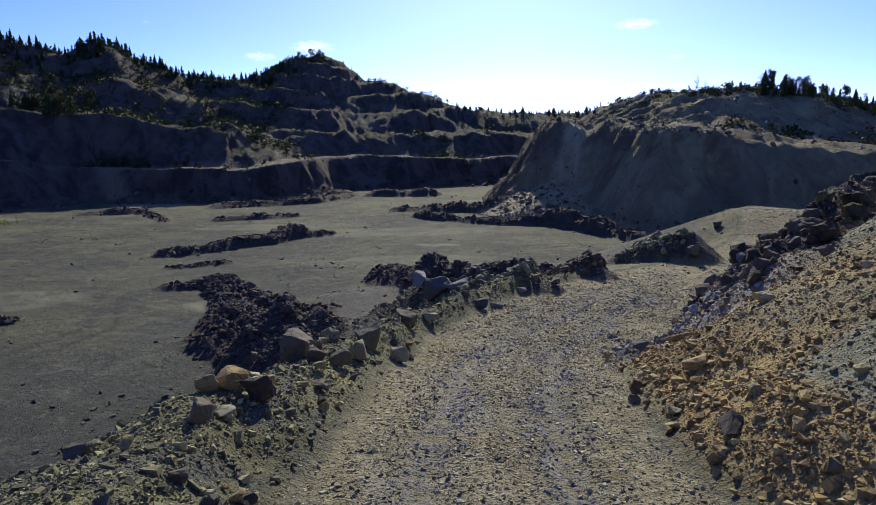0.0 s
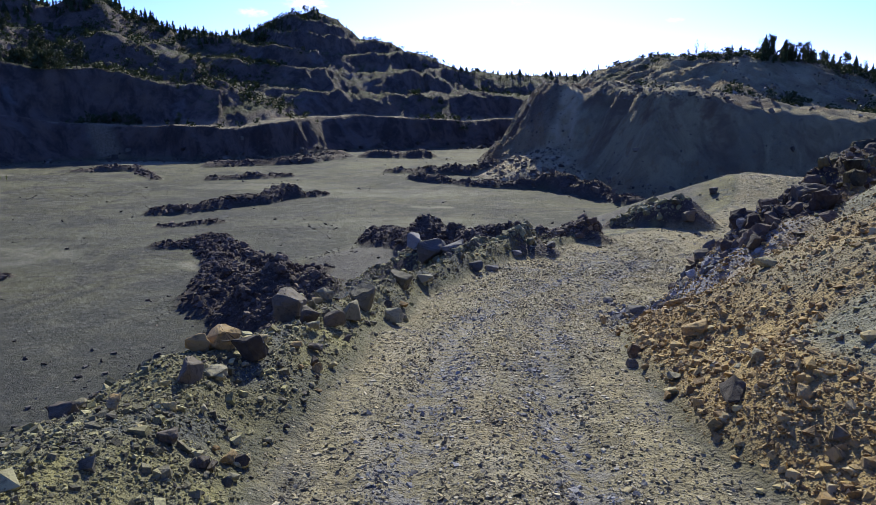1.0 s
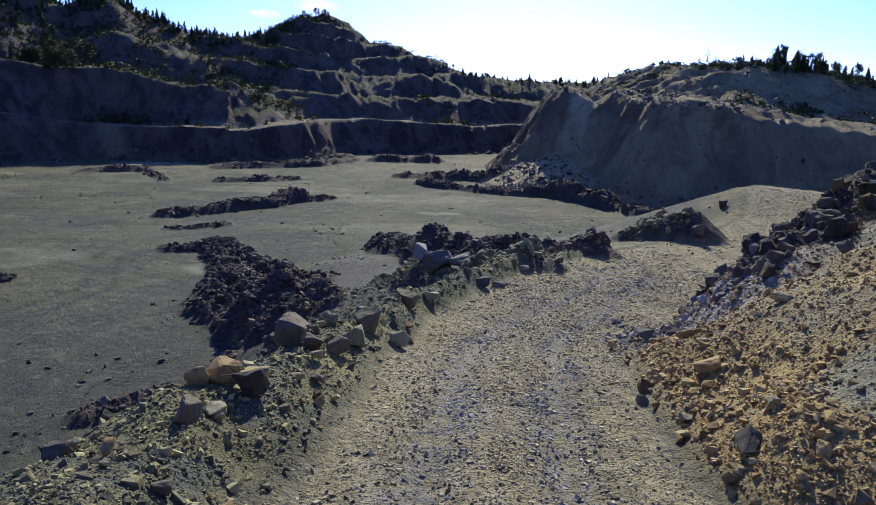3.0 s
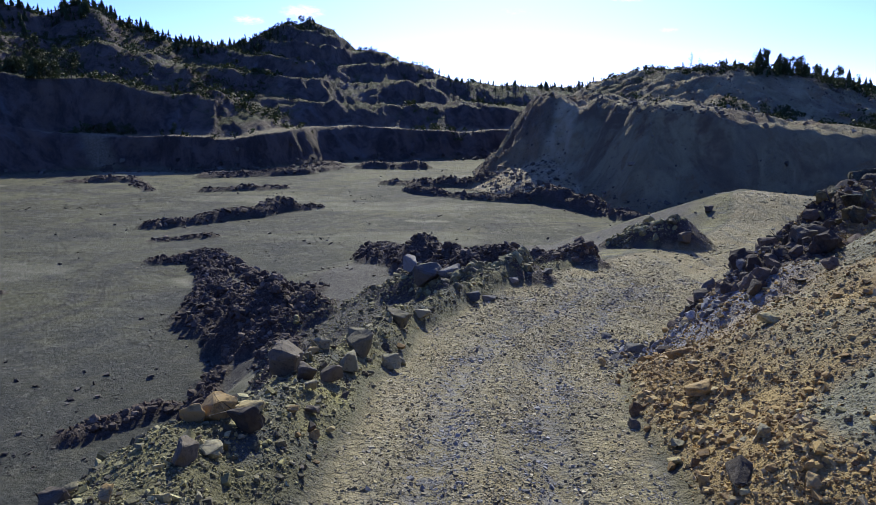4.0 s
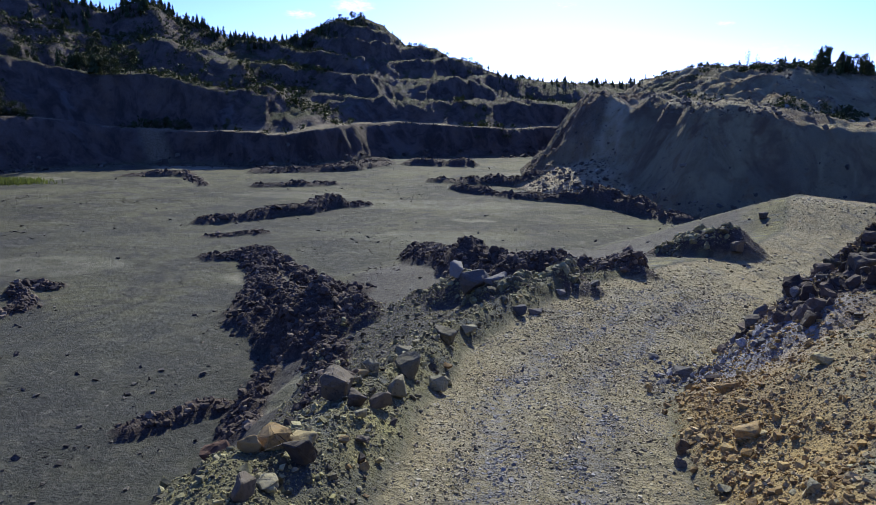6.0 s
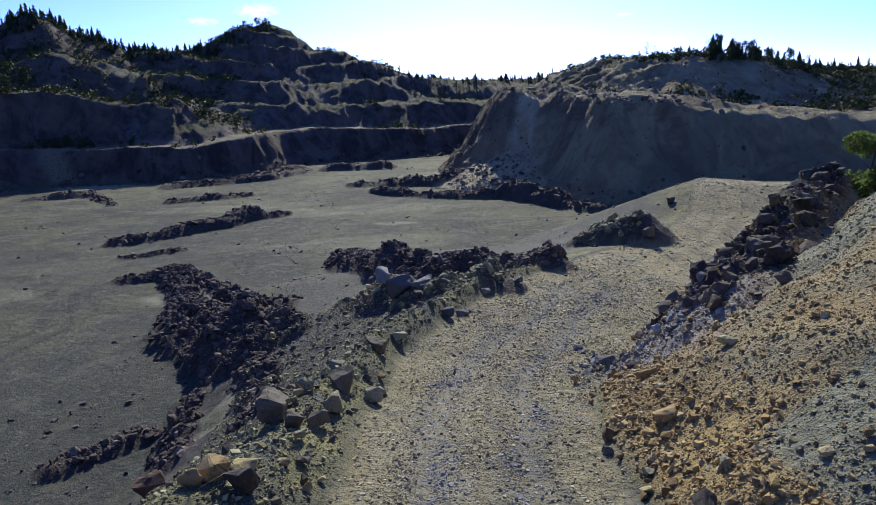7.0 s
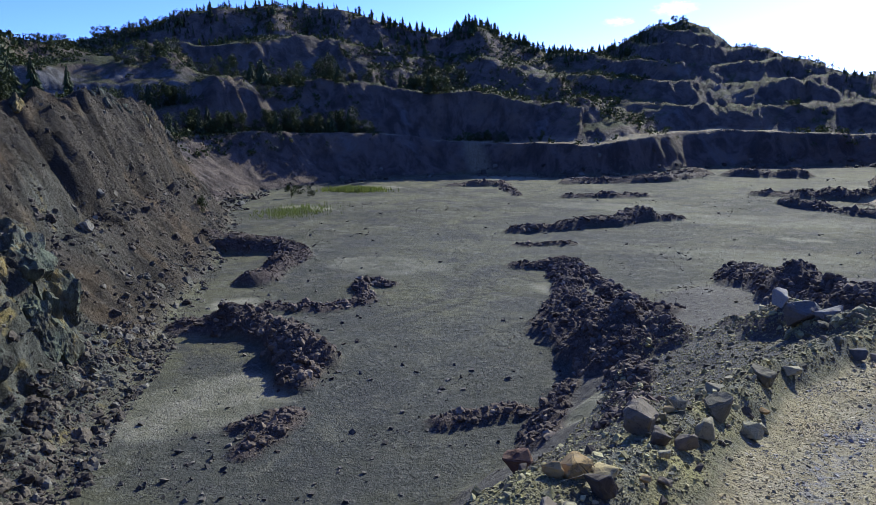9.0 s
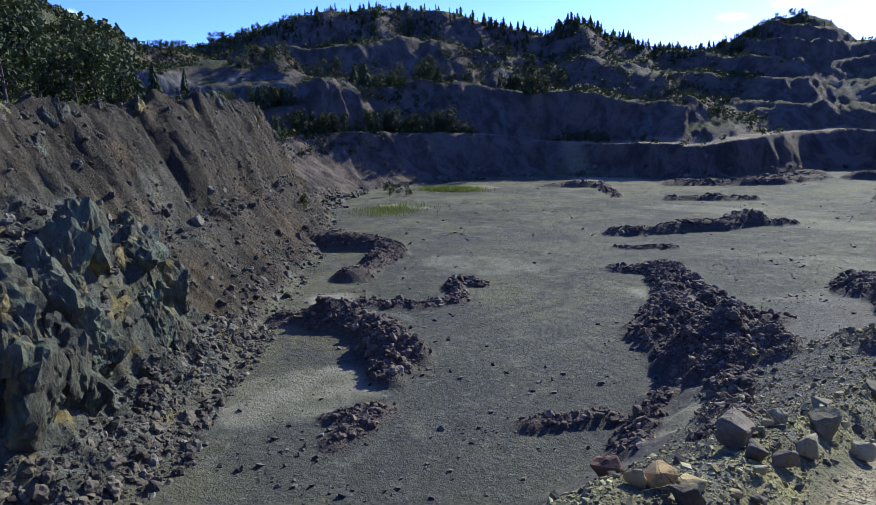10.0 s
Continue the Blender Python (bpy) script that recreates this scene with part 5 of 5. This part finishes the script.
def conifer(seed, h, spread, sparse=1.0):
    r = np.random.default_rng(seed)
    ob = new("conifer", None)
    part("trunk", *trunk_shape(h, 0.028 * h, r.uniform(-0.04, 0.04) * h, 0.006 * h), BARK, ob)
    v, f = [], []
    tiers = 19
    for k in range(tiers):
        t = (k + 0.5) / tiers
        z = h * (0.10 + 0.9 * t)
        rad = spread * h * (1 - t) ** 0.85 * r.uniform(0.75, 1.15) + 0.02 * h
        for j in range(max(3, int((15 - 8 * t) * sparse))):
            a = r.uniform(0, 6.283)
            L = rad * r.uniform(0.6, 1.15)
            dx, dy = math.cos(a), math.sin(a)
            wd = L * r.uniform(0.14, 0.26)
            droop = L * r.uniform(0.15, 0.5)
            b = len(v)
            v += [(0, 0, z + 0.03 * h), (dx * L * 0.6 - dy * wd, dy * L * 0.6 + dx * wd, z - droop * 0.4), (dx * L, dy * L, z - droop), (dx * L * 0.6 + dy * wd, dy * L * 0.6 - dx * wd, z - droop * 0.5),
                  (dx * L * 0.45, dy * L * 0.45, z + 0.05 * h)]
            f += [(b, b + 1, b + 4), (b + 1, b + 2, b + 4), (b + 2, b + 3, b + 4), (b + 3, b, b + 4)]
    v += [(0.012 * h, 0, h * 0.93), (-0.012 * h, 0.01 * h, h * 0.93), (0, 0, h * 1.05)]
    f.append((len(v) - 3, len(v) - 2, len(v) - 1))
    part("crown", v, f, NEEDLES, ob)
    return ob


def leafy(seed, h, name, wide, low, n=1200, material=None):
    """A broad-leaved tree or shrub: a crown of leaf clumps on lobes of uneven size."""
    r = np.random.default_rng(seed)
    ob = new(name, None)
    part("trunk", *trunk_shape(h * 0.8, 0.022 * h, r.uniform(-0.06, 0.06) * h, 0.006 * h, 3), BARK, ob)
    lobes = [(r.uniform(-0.5, 0.5) * wide * h, r.uniform(-0.5, 0.5) * wide * h, h * r.uniform(low + 0.12, 0.88), h * r.uniform(0.10, 0.2)) for _ in range(8)]
    v, f = [], []
    for _ in range(n):
        cx, cy, cz, rad = lobes[int(r.integers(0, len(lobes)))]
        d = r.normal(size=3)
        d /= np.linalg.norm(d)
        c = np.array([cx, cy, cz]) + d * rad * r.uniform(0.5, 1.2) * np.array([wide / 0.5, wide / 0.5, 1.0]) ** 0.5
        a, b2 = r.normal(size=3), r.normal(size=3)
        a, b2 = a / np.linalg.norm(a), b2 / np.linalg.norm(b2)
        q = h * r.uniform(0.014, 0.04)
        b = len(v)
        v += [c - a * q, c + b2 * q * 0.7, c + a * q * 1.2, c - b2 * q * 0.7]
        f.append((b, b + 1, b + 2, b + 3))
    part("crown", v, f, material or LEAVES, ob)
    return ob


def bearing_crest(az, lo=150, hi=330):
    """Where the land stands highest against the sky on a bearing from the road."""
    r = np.linspace(lo, hi, 120)
    a = radians(az)
    z = sample(ZZ, r * math.sin(a), r * math.cos(a))
    k = int(np.argmax((z - 16.5) / r))
    return r[k] * math.sin(a), r[k] * math.cos(a), r[k]


CONIFERS = [conifer(k, 1.0, sp, sparse) for k, (sp, sparse) in enumerate([(0.27, 1.1), (0.33, 1.2), (0.24, 1.0), (0.38, 1.2)])]
BROADS = [leafy(20 + k, 1.0, "shrub", w, lo) for k, (w, lo) in enumerate([(0.6, 0.0), (0.75, -0.05), (0.5, 0.1)])]
BIRCHES = [leafy(30 + k, 1.0, "birch", 0.22, 0.15, 170) for k in range(2)]
USED = set()


def plant(kind, x, y, h, label, category, group, z=None):
    if sample(D, x, y) < sample(RUN, x, y) + 0.6 and sample(SPURRED, x, y) < 0.5 and "rubble" not in group:
        return None
    src = kind[int(rng.integers(0, len(kind)))]
    m = pose(x, y, (height(x, y) if z is None else z) - 0.02 * h, rng.uniform(-3, 3), rng.uniform(-3, 3), rng.uniform(0, 360)) @ Matrix.Diagonal((h, h, h, 1))
    if src.name in USED:
        ob = copy_thing(src, m)
    else:
        USED.add(src.name)
        ob = src
    ob.matrix_basis = m
    return tagged(ob, label, category, group)


# the skyline: bearing from, to, number, height low, high
for a0, a1, n, lo, hi in [(-64, -48, 10, 2.5, 4.5), (-47, -33, 22, 2.5, 4.5), (-33, -27, 16, 3, 6), (-26.5, -22.5, 14, 3.5, 6.5), (-22.5, -18, 12, 3, 6), (-18, -12, 20, 2, 4), (2, 12.5, 16, 1.8, 3.2)]:
    for k in range(n):
        x, y, r = bearing_crest(float(rng.uniform(a0, a1)))
        j = float(rng.uniform(-8, 3)) / r
        plant(CONIFERS, x * (1 + j), y * (1 + j), 0.78 * float(rng.uniform(lo, hi)), "dark green conifer on the quarry rim", "conifer", "trees on the quarry rim")
for a0, a1, n, lo, hi in [(-13.5, -8.5, 24, 1.5, 3.2), (-8.5, -1, 14, 1, 1.8), (24.2, 30, 16, 3, 5), (-60, -40, 14, 3, 5)]:
    for k in range(n):
        x, y, r = bearing_crest(float(rng.uniform(a0, a1)))
        j = float(rng.uniform(-10, 2)) / r
        plant(BROADS, x * (1 + j), y * (1 + j), float(rng.uniform(lo, hi)), "green shrub on the crest of the hill", "shrub", "shrubs on the crest")
for az, h in [(23.0, 2.6), (24.6, 5.0), (25.1, 4.2), (25.9, 4.8), (26.6, 4.0), (27.6, 4.5), (28.6, 3.4), (29.4, 3.6), (30.4, 4.2), (31.4, 3.6), (32.6, 4.0), (34, 4.2)]:
    x, y, r = bearing_crest(az, 140, 230)
    plant(CONIFERS, x, y, 0.78 * h, "dark green conifer on top of the hillside", "conifer", "trees on the hillside")
for az, h in [(20.0, 3.6), (20.6, 2.6), (30.0, 3.6), (31.0, 3.4), (12.0, 3.2)]:
    x, y, r = bearing_crest(az, 140, 260)
    plant(BIRCHES, x, y, h, "slender pale-leaved birch on the skyline", "birch", "birches on the skyline")

# shrubs on the plateau above the cliff and on the benches
for k in range(120):
    n = float(rng.uniform(2.6, 9.6))
    i = int(n)
    a, b = np.array(PIT[i]), np.array(PIT[i + 1])
    c = a + (b - a) * (n - i)
    t = (b - a)[:2] / np.linalg.norm((b - a)[:2])
    off = c[3] + float(rng.uniform(3, 12) if k % 3 else rng.uniform(12, 55))
    x, y = c[0] - t[1] * off, c[1] + t[0] * off
    tall = k % 5 == 0
    plant(CONIFERS if tall else BROADS, x, y, float(rng.uniform(3.5, 6.5) if tall else rng.uniform(1.8, 4.2)), "tall conifer on the plateau above the cliff" if tall else "bushy green shrub on the plateau above the cliff",
          "conifer" if tall else "shrub", "plants on the plateau")
for k in range(56):
    n = float(rng.uniform(9.9, 14.0))
    i = int(n)
    a, b = np.array(PIT[i]), np.array(PIT[i + 1])
    c = a + (b - a) * (n - i)
    t = (b - a)[:2] / np.linalg.norm((b - a)[:2])
    off = c[3] + float(rng.uniform(1, 8) if k % 2 else rng.uniform(20, 60))
    x, y = c[0] - t[1] * off, c[1] + t[0] * off
    plant(BROADS, x, y, float(rng.uniform(1.4, 3.4)), "green shrub on a quarry bench", "shrub", "shrubs on the benches")
for k in range(75):
    far_left = k % 2 == 0
    az, r = radians(float(rng.uniform(-76, -58.5) if far_left else rng.uniform(-60, -52))), float(rng.uniform(60, 95))
    plant(BROADS if k % 4 else BIRCHES, r * math.sin(az), r * math.cos(az), float(rng.uniform(6.0, 9.5) if far_left else rng.uniform(2.6, 4.6)), "tall dark tree on the plateau above the cliff", "tree", "trees on the plateau")
RINGS = np.linspace(150, 245, 190)
for k in range(130):
    a = radians(float(rng.choice([-49, -46, -42, -38.5, -35, -31.5, -28])) + float(rng.normal(0, 1.3)))
    z = sample(ZZ, RINGS * math.sin(a), RINGS * math.cos(a))
    flat = np.where((np.abs(np.gradient(z, RINGS)) < 0.35) & (z > (11 if k % 3 else 22)) & (z < (21 if k % 3 else 36)))[0]
    if len(flat):
        r = float(RINGS[int(rng.choice(flat))])
        plant(BROADS if k % 4 else CONIFERS, r * math.sin(a), r * math.cos(a), float(rng.uniform(3.5, 7.0)), "round dark green tree on a quarry bench", "tree", "trees on the bench")
for x, y, h in [(-93, 112, 3.0), (-90, 115, 2.4), (-96, 118, 2.6), (-75, 71, 2.6)]:
    plant(BROADS, x, y, h, "leafy green bush on rubble", "shrub", "shrubs on the rubble")
BUSH = leafy(47, 1.0, "shrub", 0.6, -0.05, 4200, FRESH)
plant([BUSH], 20.8, 30.0, 3.2, "fresh green leafy bush at the top of the bank", "shrub", "shrubs on the rubble")
for src in CONIFERS + BROADS + BIRCHES:
    if src.name not in USED:
        for o in (*src.children, src):
            bpy.data.objects.remove(o)


# undergrowth: low bushes in clumps over the benches, the plateau and the rim
def undergrowth(name, n, x0, x1, y0, y1, want, lo, hi, label):
    x, y = rng.uniform(x0, x1, n), rng.uniform(y0, y1, n)
    z, mk = land(x, y)
    gx = (land(x + 0.7, y)[0] - z) / 0.7
    gy = (land(x, y + 0.7)[0] - z) / 0.7
    ok = rng.uniform(0, 1, n) < want(mk, x, y, z, np.hypot(gx, gy))
    x, y, z = x[ok], y[ok], z[ok]
    m, leaves = len(x), 18
    h = rng.uniform(lo, hi, m) * (0.7 + 0.6 * rng.uniform(0, 1, m) ** 2)
    c = np.repeat(np.stack([x, y, z], -1), leaves, 0)
    hh = np.repeat(h, leaves)[:, None]
    u = rng.normal(size=(m * leaves, 3))
    u /= np.linalg.norm(u, axis=1, keepdims=True)
    c = c + u * hh * np.array([0.5, 0.5, 0.45]) * rng.uniform(0.4, 1.1, (m * leaves, 1)) + hh * np.array([0, 0, 0.42])
    a, b = rng.normal(size=(m * leaves, 3)), rng.normal(size=(m * leaves, 3))
    q = hh * rng.uniform(0.1, 0.24, (m * leaves, 1))
    a, b = a / np.linalg.norm(a, axis=1, keepdims=True) * q, b / np.linalg.norm(b, axis=1, keepdims=True) * q * 0.8
    v = np.stack([c - a, c + b, c + a, c - b], 1).reshape(-1, 3)
    me = bpy.data.meshes.new(name)
    me.vertices.add(len(v))
    me.vertices.foreach_set("co", v.ravel())
    me.loops.add(len(v))
    me.loops.foreach_set("vertex_index", np.arange(len(v), dtype=np.int32))
    me.polygons.add(len(v) // 4)
    me.polygons.foreach_set("loop_start", np.arange(0, len(v), 4, dtype=np.int32))
    me.update(calc_edges=True)
    me.materials.append(LEAVES)
    return tagged(new(name, me), label, "undergrowth", kind="stuff")


undergrowth("undergrowth", 26000, -260, 40, 95, 300, lambda m, x, y, z, g: (m["d"] > m["run"] * 0.6) * ~m["spur"] * sstep(1.6, 0.7, g) * sstep(-0.05, 0.35, fbm(x, y, 20, 3, 101) + np.interp(np.degrees(np.arctan2(x, y)), [-40, -20, -10, 0], [0.3, 0.2, 0.05, -0.1])), 0.8, 2.2, "dark green scrub on the quarry benches")
undergrowth("undergrowth", 9000, -170, -34, 14, 110, lambda m, x, y, z, g: (m["d"] > m["run"] + np.interp(y, [36, 50], [11, 1])) * sstep(1.2, 0.6, g) * sstep(-0.25, 0.2, fbm(x, y, 12, 3, 102)), 0.8, 2.4, "dark green scrub on the plateau above the cliff")
undergrowth("undergrowth", 11000, 40, 120, 130, 240, lambda m, x, y, z, g: m["spur"] * (z > np.interp(x, [50, 75], [14, 11])) * sstep(0.0, 0.35, fbm(x, y, 14, 3, 103) + 0.014 * (x - 62)), 0.6, 1.6, "green scrub on the hillside")

undergrowth("undergrowth", 12000, -260, -60, 20, 150, lambda m, x, y, z, g: (m["d"] > m["run"] + 14) * sstep(-57, -61, np.degrees(np.arctan2(x, y))) * sstep(-0.45, 0.1, fbm(x, y, 16, 3, 104)) * (np.hypot(x, y) > 85), 2.0, 4.6, "dark wood on the slope behind the plateau")


# the woods' fringe along the rim, joined: bearing from, to, number, heights, depth behind the crest
def fringe(name, bands, label):
    vs, fs, base = [], [], 0
    for a0, a1, count, lo, hi, deep in bands:
        az = np.sort(rng.uniform(a0, a1, count))
        grid = np.linspace(a0, a1, 60)
        rr = np.array([bearing_crest(float(q))[2] for q in grid])
        r = np.interp(az, grid, rr) + rng.uniform(-deep, 3, count)
        x, y = r * np.sin(np.radians(az)), r * np.cos(np.radians(az))
        z = sample(ZZ, x, y)
        for px_, py_, pz in zip(x, y, z):
            h = float(rng.uniform(lo, hi)) * float(rng.uniform(0.42, 0.82))
            wide = float(rng.uniform(0.24, 0.46))
            for k in range(7):
                t = k / 7
                rad = h * wide * (1 - t) ** 0.65 * float(rng.uniform(0.55, 1.1)) + 0.03 * h
                for j in range(6):
                    a = float(rng.uniform(0, 6.283))
                    L = rad * float(rng.uniform(0.6, 1.25))
                    c, q = math.cos(a), math.sin(a)
                    zz = pz + h * (0.08 + 0.86 * t) + float(rng.uniform(-0.03, 0.03)) * h
                    vs += [(px_ - q * 0.3 * L, py_ + c * 0.3 * L, zz), (px_ + c * L, py_ + q * L, zz - 0.3 * L), (px_ + q * 0.3 * L, py_ - c * 0.3 * L, zz + 0.12 * h)]
                    fs.append((base, base + 1, base + 2))
                    base += 3
            vs += [(px_ - 0.03 * h, py_, pz + 0.6 * h), (px_ + 0.03 * h, py_, pz + 0.6 * h), (px_, py_, pz + h * 1.0)]
            fs.append((base, base + 1, base + 2))
            base += 3
    me = bpy.data.meshes.new(name)
    me.from_pydata(vs, [], fs)
    me.materials.append(NEEDLES)
    return tagged(new(name, me), label, "woods", kind="stuff")


fringe("far_woods", [(-68, -50, 150, 1.8, 3.8, 14), (-50, -34, 260, 2.2, 4.2, 22), (-34, -26, 60, 2.5, 5.5, 8), (-26.5, -22.4, 50, 3.5, 6.5, 8), (-22.4, -17, 60, 2.5, 5.5, 8), (-17, -12, 70, 2, 4.2, 8), (-13, -8.6, 90, 1.4, 2.8, 14), (-8, 1, 60, 0.8, 1.8, 10)],
       "dark fringe of conifers along the quarry rim")
fringe("far_woods", [(1.5, 13, 210, 1.0, 2.9, 8)], "thin row of small trees on the far rim")
fringe("far_woods", [(22.4, 24.2, 14, 1.5, 3, 4), (24.2, 29.5, 60, 2.5, 5.0, 7), (29.5, 36, 50, 2.0, 4.4, 6)], "dark clump of trees on top of the hillside")


def tufts(name, n, where, lo, hi, label, above=-9.0):
    """Grass as many blades in one mesh."""
    x, y = where(n)
    z, mk = land(x, y)
    ok = ((mk["d"] > mk["run"] + 1.0) | (mk["d"] < 0)) & (z > above)
    x, y, z = x[ok], y[ok], z[ok]
    n = len(x)
    a = rng.uniform(0, 6.283, n)
    h = rng.uniform(lo, hi, n)
    w = h * 0.12
    lean = rng.normal(0, 0.25, (n, 2)) * h[:, None]
    v = np.stack([np.stack([x - np.cos(a) * w, y - np.sin(a) * w, z - 0.05], -1), np.stack([x + np.cos(a) * w, y + np.sin(a) * w, z - 0.05], -1), np.stack([x + lean[:, 0], y + lean[:, 1], z + h], -1)], 1).reshape(-1, 3)
    me = bpy.data.meshes.new(name)
    me.vertices.add(len(v))
    me.vertices.foreach_set("co", v.ravel())
    me.loops.add(3 * n)
    me.loops.foreach_set("vertex_index", np.arange(3 * n, dtype=np.int32))
    me.polygons.add(n)
    me.polygons.foreach_set("loop_start", np.arange(0, 3 * n, 3, dtype=np.int32))
    me.update(calc_edges=True)
    me.materials.append(GRASSBLADE)
    return tagged(new(name, me), label, "grass", kind="stuff")


def patch(cx, cy, sx, sy):
    return lambda n: (cx + rng.normal(0, sx, n), cy + rng.normal(0, sy, n))


tufts("grass", 2600, patch(-88, 127, 3.2, 1.6), 0.4, 1.1, "yellow-green grass at the edge of the pit floor")
tufts("grass", 1500, patch(-80, 97, 3.0, 3.4), 0.2, 0.7, "yellow-green grass at the edge of the pit floor")
tufts("grass", 26000, patch(-56, 27, 6, 9), 0.6, 1.5, "tall green grass on the plateau above the cliff", 14.0)
